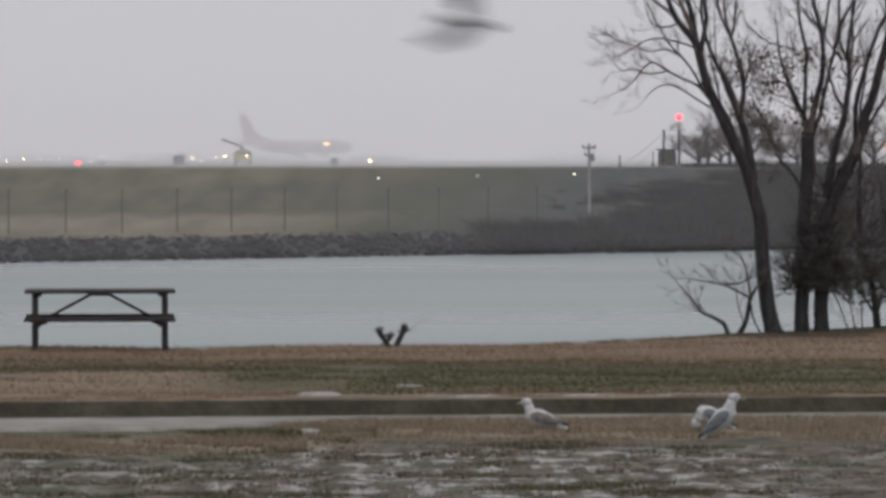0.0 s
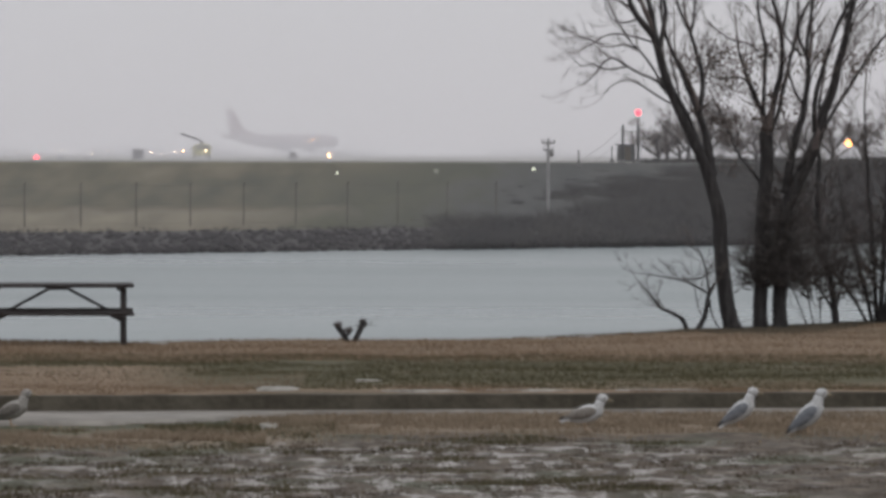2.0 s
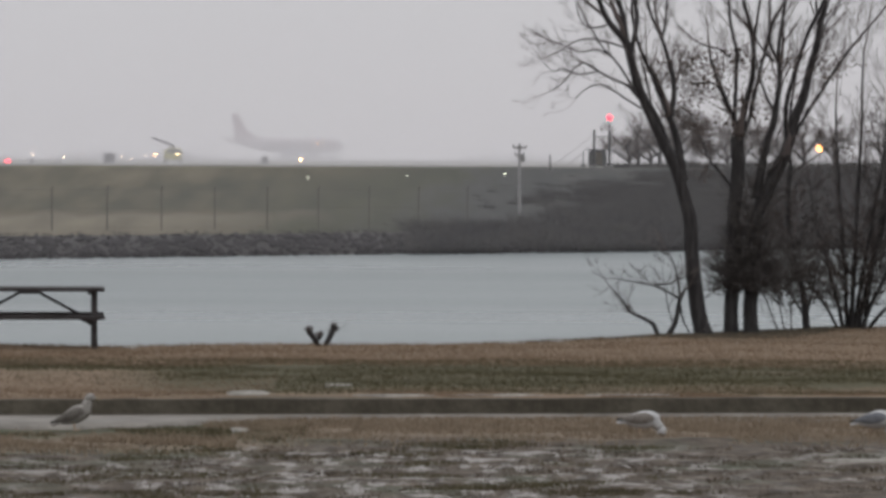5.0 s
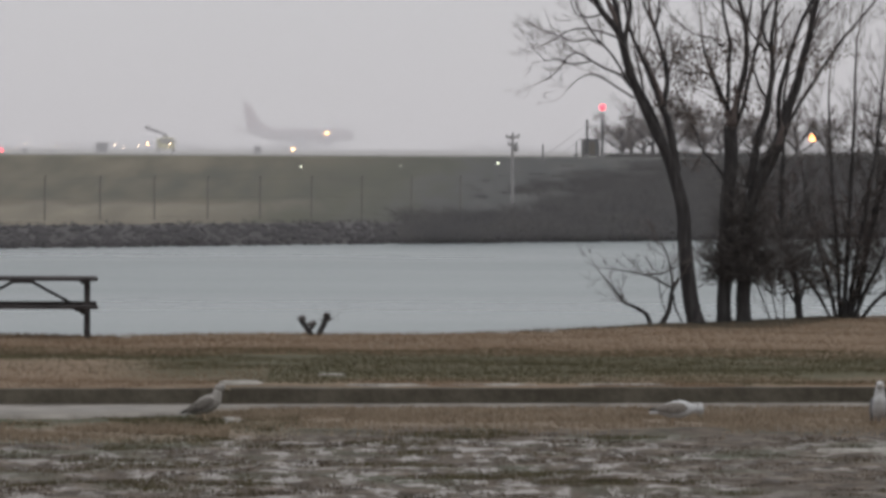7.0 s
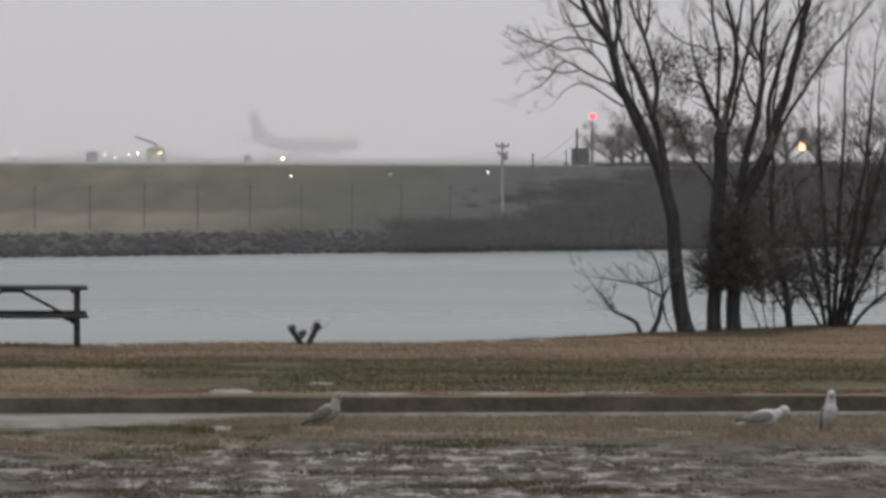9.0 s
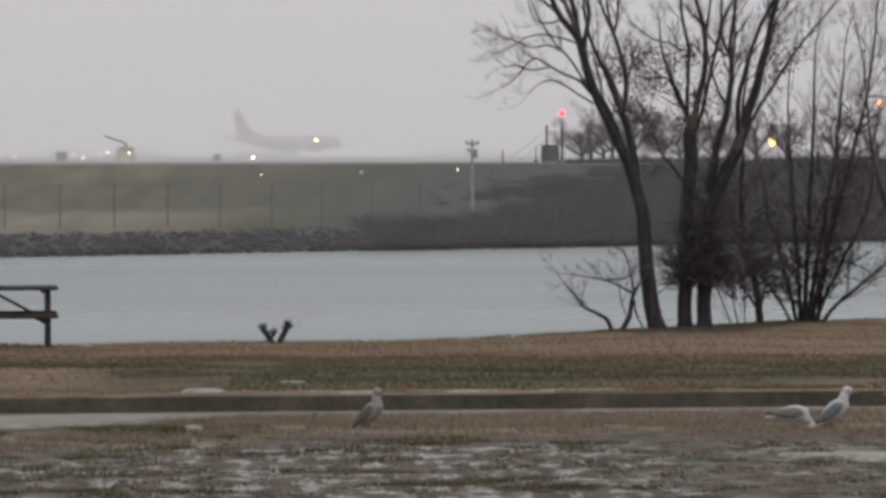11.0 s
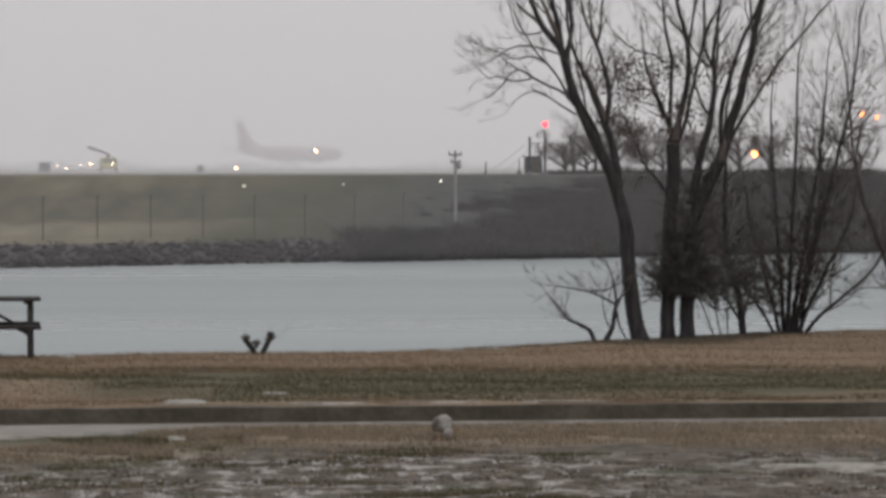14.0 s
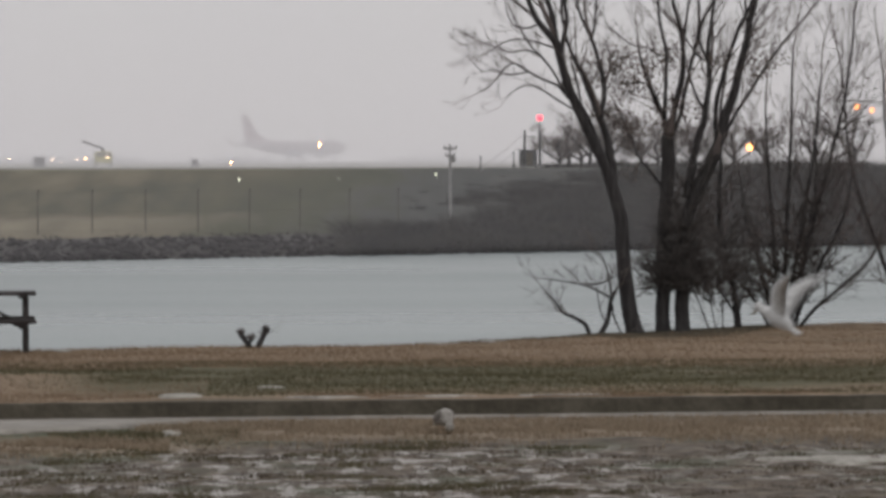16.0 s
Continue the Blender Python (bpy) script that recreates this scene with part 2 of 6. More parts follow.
M_TWIG = mat("twig_bark", [(0.075, 0.062, 0.060), (0.135, 0.112, 0.108)], 6, 0.9, 0.2, spec=0.15)
M_BRUSH = mat("young_shoot_bark", [(0.068, 0.061, 0.061), (0.118, 0.106, 0.103)], 6, 0.9, 0.2, spec=0.15)
M_LEAF = mat("withered_leaf", [(0.052, 0.039, 0.035), (0.095, 0.073, 0.064)], 9, 0.85, 0.1)
M_SCRUB = mat("scrub_twigs", [(0.027, 0.029, 0.030), (0.044, 0.042, 0.039), (0.066, 0.060, 0.052)], 0.3, 0.95, 0.0, spec=0.1, vary=0.28)
M_ROCK = mat("dark_riprap", [(0.021, 0.018, 0.019), (0.028, 0.025, 0.026), (0.038, 0.034, 0.035)], 0.6, 0.95, 0.3, vary=0.12, spec=0.12)
M_GRASS_TAN = mat("straw_grass", [(0.165, 0.118, 0.083), (0.245, 0.176, 0.124)], 3, 0.9, 0.0, spec=0.1)
M_GRASS_STRAW = mat("weathered_straw", [(0.178, 0.138, 0.102), (0.28, 0.222, 0.166)], 3, 0.9, 0.0, spec=0.1)
M_GRASS_BROWN = mat("dead_brown_grass", [(0.038, 0.029, 0.021), (0.092, 0.070, 0.050)], 3, 0.9, 0.0, spec=0.1)
M_GRASS_LIP = mat("lake_edge_grass", [(0.075, 0.065, 0.050), (0.135, 0.117, 0.092)], 3, 0.9, 0.0, spec=0.1)
M_GRASS_GREEN = mat("dull_green_grass", [(0.066, 0.059, 0.033), (0.113, 0.099, 0.060)], 3, 0.9, 0.0, spec=0.1)
M_STEEL = mat("galvanised_steel", [(0.12, 0.12, 0.12), (0.20, 0.20, 0.20)], 4, 0.6, 0.1, metal=0.3)
M_POST = mat("weathered_post", [(0.070, 0.062, 0.050), (0.105, 0.094, 0.076)], 4, 0.9, 0.1)
M_POLE = mat("pale_pole", [(0.22, 0.215, 0.215), (0.31, 0.30, 0.30)], 3, 0.8, 0.2)
M_DARK = mat("dark_paint", [(0.03, 0.03, 0.032), (0.055, 0.055, 0.058)], 3, 0.7, 0.1)
M_CABINET = mat("grey_green_paint", [(0.05, 0.052, 0.052), (0.085, 0.088, 0.088)], 2, 0.7, 0.1)
M_YELLOW = mat("safety_yellow", [(0.42, 0.39, 0.10), (0.50, 0.46, 0.15)], 2, 0.6, 0.1)
M_RUBBER = mat("black_rubber", [(0.012, 0.012, 0.012), (0.03, 0.03, 0.03)], 8, 0.85, 0.2)
M_GLASS = mat("dark_glazing", [(0.02, 0.022, 0.025), (0.035, 0.037, 0.04)], 3, 0.15, 0.0, spec=0.5)
M_GREY = mat("aircraft_grey", [(0.17, 0.128, 0.138), (0.24, 0.185, 0.195)], 0.5, 0.45, 0.0)
M_RED = mat("aircraft_fin_red", [(0.15, 0.06, 0.065), (0.20, 0.085, 0.09)], 0.5, 0.45, 0.0)
M_BELLY = mat("aircraft_belly", [(0.10, 0.10, 0.13), (0.14, 0.14, 0.17)], 0.5, 0.5, 0.0)
M_WHITE_F = mat("white_feathers", [(0.36, 0.355, 0.36), (0.52, 0.515, 0.52)], 25, 0.85, 0.2)
M_GREY_F = mat("grey_feathers", [(0.11, 0.115, 0.13), (0.18, 0.185, 0.205)], 30, 0.85, 0.2)
M_BROWN_F = mat("brown_mottled_feathers", [(0.10, 0.085, 0.075), (0.25, 0.225, 0.205)], 40, 0.85, 0.2)
M_DUSKY_F = mat("dusky_brown_feathers", [(0.075, 0.066, 0.060), (0.18, 0.162, 0.148)], 40, 0.85, 0.2)
M_BLACK_F = mat("black_wing_tip", [(0.02, 0.02, 0.02), (0.04, 0.04, 0.04)], 30, 0.8, 0.1)
M_MOTTLE = mat("ash_brown_feathers", [(0.17, 0.155, 0.145), (0.34, 0.32, 0.30)], 35, 0.85, 0.2)
M_BILL = mat("dull_bill", [(0.15, 0.125, 0.085), (0.21, 0.175, 0.12)], 30, 0.5, 0.0)
M_LEG = mat("pinkish_leg", [(0.30, 0.22, 0.16), (0.38, 0.28, 0.2)], 30, 0.7, 0.0)
M_WARM = glow("warm_lamp", (1.0, 0.55, 0.22), 22.0)
M_AMBER = glow("amber_lamp", (1.0, 0.35, 0.085), 13.0)
M_SODIUM = glow("sodium_lamp", (1.0, 0.30, 0.06), 5.0)
M_WHITE_L = glow("white_lamp", (1.0, 0.74, 0.50), 14.0)
M_GREEN_L = glow("greenish_lamp", (0.95, 1.0, 0.75), 2.6)
M_RED_L = glow("red_beacon", (1.0, 0.045, 0.075), 3.2)
M_LANDING = glow("landing_light", (1.0, 0.50, 0.15), 200.0)


def water_material():
    m = bpy.data.materials.new("lake_water")
    m.use_nodes = True
    n, l = m.node_tree.nodes, m.node_tree.links
    b = n["Principled BSDF"]
    pos = n.new("ShaderNodeTexCoord").outputs["Object"]
    b.inputs["Base Color"].default_value = (0.10, 0.115, 0.12, 1)
    b.inputs["Roughness"].default_value = 0.28
    b.inputs["IOR"].default_value = 1.33
    l.new(mixed(n, l, noise_mask(n, l, pos, 0.05, 0.35, 0.65, (0.5, 1, 1)), (0.136, 0.155, 0.160), (0.160, 0.181, 0.186)), b.inputs["Base Color"])
    rg = n.new("ShaderNodeMapRange")
    rg.inputs["To Min"].default_value, rg.inputs["To Max"].default_value = 0.27, 0.36
    l.new(noise_mask(n, l, pos, 0.035, 0.35, 0.65, (0.3, 1, 1)), rg.inputs["Value"])
    l.new(rg.outputs[0], b.inputs["Roughness"])
    bn = n.new("ShaderNodeTexNoise")
    bn.inputs["Scale"].default_value, bn.inputs["Detail"].default_value = 3.2, 5.0
    l.new(pos, bn.inputs["Vector"])
    bp = n.new("ShaderNodeBump")
    bp.inputs["Strength"].default_value, bp.inputs["Distance"].default_value = 0.55, 0.12
    l.new(bn.outputs[0], bp.inputs["Height"])
    l.new(bp.outputs[0], b.inputs["Normal"])
    return m


def mist_material(name, thick, top, foot=0.0, rise_h=0.7):
    """A see-through diffuse sheet that stands in for haze, thinning out upwards."""
    m = bpy.data.materials.new(name)
    m.use_nodes = True
    n, l = m.node_tree.nodes, m.node_tree.links
    n.remove(n["Principled BSDF"])
    out = n["Material Output"]
    pos = n.new("ShaderNodeTexCoord").outputs["Object"]
    sep = n.new("ShaderNodeSeparateXYZ")
    l.new(pos, sep.inputs[0])
    mr = n.new("ShaderNodeMapRange")
    mr.interpolation_type = "SMOOTHSTEP"
    mr.inputs["From Min"].default_value, mr.inputs["From Max"].default_value = top * 0.25, top
    mr.inputs["To Min"].default_value, mr.inputs["To Max"].default_value = thick, 0.0
    l.new(sep.outputs["Z"], mr.inputs["Value"])
    rise = n.new("ShaderNodeMapRange")
    rise.interpolation_type = "SMOOTHSTEP"
    rise.inputs["From Min"].default_value, rise.inputs["From Max"].default_value = foot, foot + rise_h
    l.new(sep.outputs["Z"], rise.inputs["Value"])
    grown = n.new("ShaderNodeMath")
    grown.operation = "MULTIPLY"
    l.new(mr.outputs[0], grown.inputs[0])
    l.new(rise.outputs[0], grown.inputs[1])
    veil = noise_mask(n, l, pos, 0.02, 0.2, 0.8, (1, 0.3, 1))
    vm = n.new("ShaderNodeMapRange")
    vm.inputs["To Min"].default_value, vm.inputs["To Max"].default_value = 0.88, 1.08
    l.new(veil, vm.inputs["Value"])
    mu = n.new("ShaderNodeMath")
    mu.operation = "MULTIPLY"
    l.new(grown.outputs[0], mu.inputs[0])
    l.new(vm.outputs[0], mu.inputs[1])
    tr = n.new("ShaderNodeBsdfTransparent")
    df = n.new("ShaderNodeBsdfDiffuse")
    df.inputs["Color"].default_value = (0.58, 0.56, 0.58, 1)
    mx = n.new("ShaderNodeMixShader")
    l.new(mu.outputs[0], mx.inputs[0])
    l.new(tr.outputs[0], mx.inputs[1])
    l.new(df.outputs[0], mx.inputs[2])
    l.new(mx.outputs[0], out.inputs["Surface"])
    return m


# ---------------------------------------------------------------- mesh helpers
def mesh_of(name, verts, faces, smooth=False):
    me = bpy.data.meshes.new(name)
    me.from_pydata([tuple(v) for v in verts], [], faces)
    if smooth:
        me.polygons.foreach_set("use_smooth", [True] * len(me.polygons))
    me.update()
    return me


def part(name, bm, material, parent, label=""):
    """Link a bmesh (or a mesh) as one mesh object under a thing or a part."""
    if isinstance(bm, bmesh.types.BMesh):
        me = bpy.data.meshes.new(name)
        bm.to_mesh(me)
        bm.free()
    else:
        me = bm
    if not me.materials:
        me.materials.append(material)
    ob = new(name, me)
    ob.parent = parent
    if label:
        tagged(ob, label)
    return ob


def thing(name, label, category, group="", kind="", at=None):
    ob = new(name)
    ob.empty_display_size = 0.2
    if at is not None:
        ob.matrix_basis = at
    return tagged(ob, label, category, group, kind)


def box(bm, x0, x1, y0, y1, z0, z1, bevel=0.0, m=None):
    r = bmesh.ops.create_cube(bm, size=1.0)
    vs = r["verts"]
    for v in vs:
        v.co = Vector(((x0 + x1) / 2 + v.co.x * (x1 - x0), (y0 + y1) / 2 + v.co.y * (y1 - y0), (z0 + z1) / 2 + v.co.z * (z1 - z0)))
    if bevel:
        es = list({e_ for v in vs for e_ in v.link_edges})
        rb = bmesh.ops.bevel(bm, geom=es, offset=bevel, segments=2, affect="EDGES")
        vs = list({v for v in rb["verts"]} | {v for v in vs if v.is_valid})
    if m is not None:
        bmesh.ops.transform(bm, matrix=m, verts=[v for v in vs if v.is_valid])
    return bm


def beam(bm, a, b_, w, h, bevel=0.006):
    """A squared timber from a to b."""
    a, b_ = Vector(a), Vector(b_)
    q = (b_ - a).to_track_quat("X", "Z").to_matrix().to_4x4()
    return box(bm, 0, (b_ - a).length, -w / 2, w / 2, -h / 2, h / 2, bevel, Matrix.Translation(a) @ q)


def tube(V, F, pts, radii, sides=6):
    """A tapered tube along points, added to vertex and face lists."""
    base = len(V)
    n = len(pts)
    side = None
    for i in range(n):
        p = Vector(pts[i])
        d = (Vector(pts[min(i + 1, n - 1)]) - Vector(pts[max(i - 1, 0)])).normalized()
        if side is None:
            side = d.orthogonal().normalized()
        side = (side - d * side.dot(d)).normalized()
        up = d.cross(side)
        for k in range(sides):
            a = 2 * math.pi * k / sides
            V.append(p + (side * math.cos(a) + up * math.sin(a)) * radii[i])
    for i in range(n - 1):
        for k in range(sides):
            k2 = (k + 1) % sides
            F.append((base + i * sides + k, base + i * sides + k2, base + (i + 1) * sides + k2, base + (i + 1) * sides + k))
    F.append(tuple(base + (n - 1) * sides + k for k in range(sides)))
    F.append(tuple(base + k for k in reversed(range(sides))))


def lathe(bm, profile, seg=16, m=None):
    """Turn a profile of (radius, along x) about the x axis."""
    rings = []
    for r, x in profile:
        rings.append([bm.verts.new((x, r * math.cos(2 * math.pi * k / seg), r * math.sin(2 * math.pi * k / seg))) for k in range(seg)])
    for a, b_ in zip(rings, rings[1:]):
        for k in range(seg):
            bm.faces.new((a[k], a[(k + 1) % seg], b_[(k + 1) % seg], b_[k]))
    bm.faces.new(rings[0][::-1])
    bm.faces.new(rings[-1])
    for f_ in bm.faces:
        f_.smooth = True
    if m is not None:
        bmesh.ops.transform(bm, matrix=m, verts=bm.verts)
    return bm


def cyl(bm, a, b_, r0, r1=None, seg=10):
    V, F = [], []
    tube(V, F, [a, b_], [r0, r1 if r1 is not None else r0], seg)
    vs = [bm.verts.new(v) for v in V]
    for f_ in F:
        bm.faces.new([vs[i] for i in f_])
    return bm


def ball(bm, c, r, sq=(1, 1, 1), seg=10):
    bmesh.ops.create_uvsphere(bm, u_segments=seg, v_segments=max(6, seg - 3), radius=r, matrix=Matrix.Translation(c) @ Matrix.Diagonal((*sq, 1)))
    for f_ in bm.faces:
        f_.smooth = True
    return bm


def spot(px, y, py):
    """The x and z of what shows at a given bearing and height, at distance y, from the place where the camera first looks."""
    return (px - 784) / 8142.2 * y, EYE[2] - (py - 285) / 8142.2 * y


# ---------------------------------------------------------------- the ground sheet
def kerb_line(x):
    return 44.74 + 0.110 * x


def crest(x):
    """Where the lawn breaks off towards the lake."""
    s = 1 / (1 + math.exp(-(x - 4.6) / 1.9))
    return 57.3 + 9.5 * s + 0.22 * noise.noise((x * 0.7, 3.1, 0)) + 0.1 * noise.noise((x * 2.9, 7.1, 0))


def far_line(u, x):
    return u * 1.8312 + 0.806 * x


WATER_Z = -3.0


def build_ground():
    cols = 260
    rows = []          # (y of x, half width, z of x y, material of the strip behind)
    for y in (-60, -20, 0, 12, 24, 30):
        rows.append((lambda x, y=y: y, 45, lambda x, y: 0.0, 0))
    for i in range(60):
        k = i / 60
        rows.append((lambda x, k=k: 31 + (kerb_line(x) - 31) * k, 32, lambda x, y: 0.022 * noise.noise((x * 1.3, y * 1.6, 0)) + 0.012 * noise.noise((x * 4, y * 4, 2)) - 0.012, 0))
    rows.append((kerb_line, 32, lambda x, y: 0.0, 2))
    rows.append((lambda x: kerb_line(x) + 0.10, 32, lambda x, y: 0.10, 1))
    for i in range(60):
        k = (i + 1) / 60
        rows.append((lambda x, k=k: kerb_line(x) + 0.15 + (crest(x) - kerb_line(x) - 0.15) * k, 32,
                     lambda x, y: 0.172 + 0.03 * noise.noise((x * 0.5, y * 0.7, 0)) * min(1, (y - kerb_line(x)) / 1.5) + 0.012 * noise.noise((x * 3, y * 3, 5)), 1))
    rows[-1] = (rows[-1][0], rows[-1][1], rows[-1][2], 2)
    rows.append((lambda x: crest(x) + 0.6, 34, lambda x, y: -0.10 + 0.05 * noise.noise((x * 2, y * 2, 0)), 2))
    rows.append((lambda x: crest(x) + 4.0, 36, lambda x, y: -1.5, 2))
    rows.append((lambda x: crest(x) + 8.5, 40, lambda x, y: -3.2, 2))
    rows.append((lambda x: 130 + 0.4 * x, 60, lambda x, y: -4.5, 2))
    rows.append((lambda x: far_line(138, x), 110, lambda x, y: -4.3, 2))
    rows.append((lambda x: far_line(146.2, x), 115, lambda x, y: -3.25 + 0.2 * noise.noise((x * 0.4, 0, 9)), 2))
    rows.append((lambda x: far_line(148.5, x), 117, lambda x, y: -2.6 + 0.2 * noise.noise((x * 0.4, 0, 5)), 2))
    rows.append((lambda x: far_line(150.4, x), 119, lambda x, y: -1.85, 3))
    for i in range(12):
        k = (i + 1) / 12
        rows.append((lambda x, k=k: far_line(151.2 + 34.8 * k, x), 120 + 60 * k,
                     lambda x, y, k=k: -1.6 + 3.6 * (0.75 * k + 0.25 * k * k) * 1.0 + 0.16 * noise.noise((x * 0.12, y * 0.12, 0)) * math.sin(math.pi * k) , 3))
    rows[-1] = (rows[-1][0], rows[-1][1], rows[-1][2], 4)
    rows.append((lambda x: far_line(200, x), 200, lambda x, y: 1.97, 4))
    rows.append((lambda x: 770 + 0.15 * x, 900, lambda x, y: 2.0, 4))
    rows.append((lambda x: 1080, 1700, lambda x, y: 2.5, 4))
    rows.append((lambda x: 1180, 1800, lambda x, y: 2.7, 4))
    rows.append((lambda x: 1330, 2000, lambda x, y: 2.7, 4))
    rows.append((lambda x: 1650, 2600, lambda x, y: 2.1, 4))
    rows.append((lambda x: 4600, 4600, lambda x, y: 2.1, 4))
    V, F, mi = [], [], []
    for fy, half, fz, _ in rows:
        for c in range(cols + 1):
            a = 2 * c / cols - 1
            x = half * (0.35 * a + 0.65 * a ** 3)
            y = fy(x)
            V.append((x, y, fz(x, y)))
    w = cols + 1
    for r in range(len(rows) - 1):
        for c in range(cols):
            F.append((r * w + c, r * w + c + 1, (r + 1) * w + c + 1, (r + 1) * w + c))
            mi.append(rows[r][3])
    me = mesh_of("ground", V, F, True)
    for m in (M_VERGE, M_LAWN, M_BANK, M_SLOPE, M_FIELD):
        me.materials.append(m)
    me.polygons.foreach_set("material_index", mi)
    ob = new("ground", me)
    return tagged(ob, "winter lawn, muddy verge and grassy airfield embankment", "ground", kind="structure")


ground = build_ground()

bm = bmesh.new()
bmesh.ops.create_grid(bm, x_segments=8, y_segments=8, size=1.0, matrix=Matrix.Translation((0, 190, WATER_Z)) @ Matrix.Diagonal((190, 130, 1, 1)))
me = bpy.data.meshes.new("water")
bm.to_mesh(me)
bm.free()
me.materials.append(water_material())
water = tagged(new("water", me), "grey rippled lake water under an overcast sky", "water", kind="structure")


def build_gutter():
    """A strip of wet concrete along the kerb's foot, wider where melt water stands."""
    V, F = [], []
    n = 240
    for i in range(n + 1):
        x = -30 + 60 * i / n
        left = 1 / (1 + math.exp((x + 1.6) / 0.35))
        wide = 0.10 + 1.65 * left + (0.06 + 0.24 * left) * noise.noise((x * 1.1, 0, 4)) + (0.05 + 0.1 * left) * noise.noise((x * 5, 0, 8))
        y = kerb_line(x)
        V += [(x, y + 0.02, 0.030), (x, y - wide, 0.024), (x, y - wide - 0.03, -0.03)]
    for i in range(n):
        for k in range(2):
            F.append((3 * i + k, 3 * i + k + 1, 3 * i + k + 4, 3 * i + k + 3))
    me_ = mesh_of("gutter", V, F, True)
    me_.materials.append(M_GUTTER)
    return tagged(new("gutter", me_), "wet pale concrete gutter with standing water", "gutter", kind="structure")


build_gutter()


def build_patch(x, y, z, rx, ry, seed):
    """A thin sheet of old slush with a ragged outline."""
    rnd = random.Random(seed)
    V, F = [(0, 0, 0.022)], []
    n = 40
    for ring, h in ((0.55, 0.02), (0.9, 0.014), (1.0, -0.02)):
        for k in range(n):
            a = 2 * math.pi * k / n
            r = ring * (0.9 + 0.55 * noise.noise((math.cos(a) * 1.6 + seed, math.sin(a) * 1.6, 0)) + 0.3 * noise.noise((math.cos(a) * 5, math.sin(a) * 5 + seed, 3)))
            V.append((rx * r * math.cos(a), ry * r * math.sin(a), h + 0.004 * rnd.random()))
    for k in range(n):
        F.append((0, 1 + k, 1 + (k + 1) % n))
        for q in range(2):
            F.append((1 + q * n + k, 1 + (q + 1) * n + k, 1 + (q + 1) * n + (k + 1) % n, 1 + q * n + (k + 1) % n))
    me_ = mesh_of("slush_patch", V, F, True)
    me_.materials.append(M_SLUSH)
    ob = new("slush_patch", me_)
    ob.matrix_basis = pose(x, y, z)
    return tagged(ob, "thin ragged patch of old grey slush on the ground", "slush", group="slush patches")


for i, (x, y, z, rx, ry) in enumerate(((-1.25, 45.75, 0.168, 0.31, 0.55), (-0.36, 47.4, 0.172, 0.13, 0.16), (1.27, 45.45, 0.170, 0.42, 0.12), (0.2, 45.35, 0.170, 0.5, 0.09),
                                       (-1.22, 42.5, -0.006, 0.09, 0.5), (4.45, 38.4, -0.012, 0.6, 0.5), (2.6, 45.6, 0.170, 0.5, 0.10), (1.75, 58.6, 0.165, 0.2, 0.14), (2.35, 59.1, 0.165, 0.16, 0.16), (-3.0, 57.0, 0.165, 0.12, 0.12))):
    build_patch(x, y, z, rx, ry, i + 3)


# ---------------------------------------------------------------- sheets imitating haze over the airfield
def build_mist(y, slope, thick, top, seed, foot=1.98, skew=0.0, half=1500, rise_h=0.12):
    V, F = [], []
    n = 24
    for i in range(n + 1):
        h = top * i / n
        for k in range(25):
            x = half * (k / 12 - 1)
            V.append((x, y + skew * x + h / slope + 3 * noise.noise((x * 0.01, h * 0.05, seed)), foot + h))
    for i in range(n):
        for k in range(24):
            F.append((i * 25 + k, i * 25 + k + 1, (i + 1) * 25 + k + 1, (i + 1) * 25 + k))
    me_ = mesh_of("mist", V, F, True)
    me_.materials.append(mist_material("haze_sheet", thick, top, foot, rise_h))
    return tagged(new("mist", me_), "pale translucent sheet standing in for distant haze", "mist", kind="structure")


# added sheets in place of haze, sloped so that they catch the sky's light
build_mist(252, 0.42, 0.09, 40.0, 3, -3.0, 0.806, 130, 0.8)
build_mist(378, 0.42, 0.40, 90.0, 1, 1.98, 0.60, 420)
build_mist(900, 0.42, 0.56, 130.0, 2)


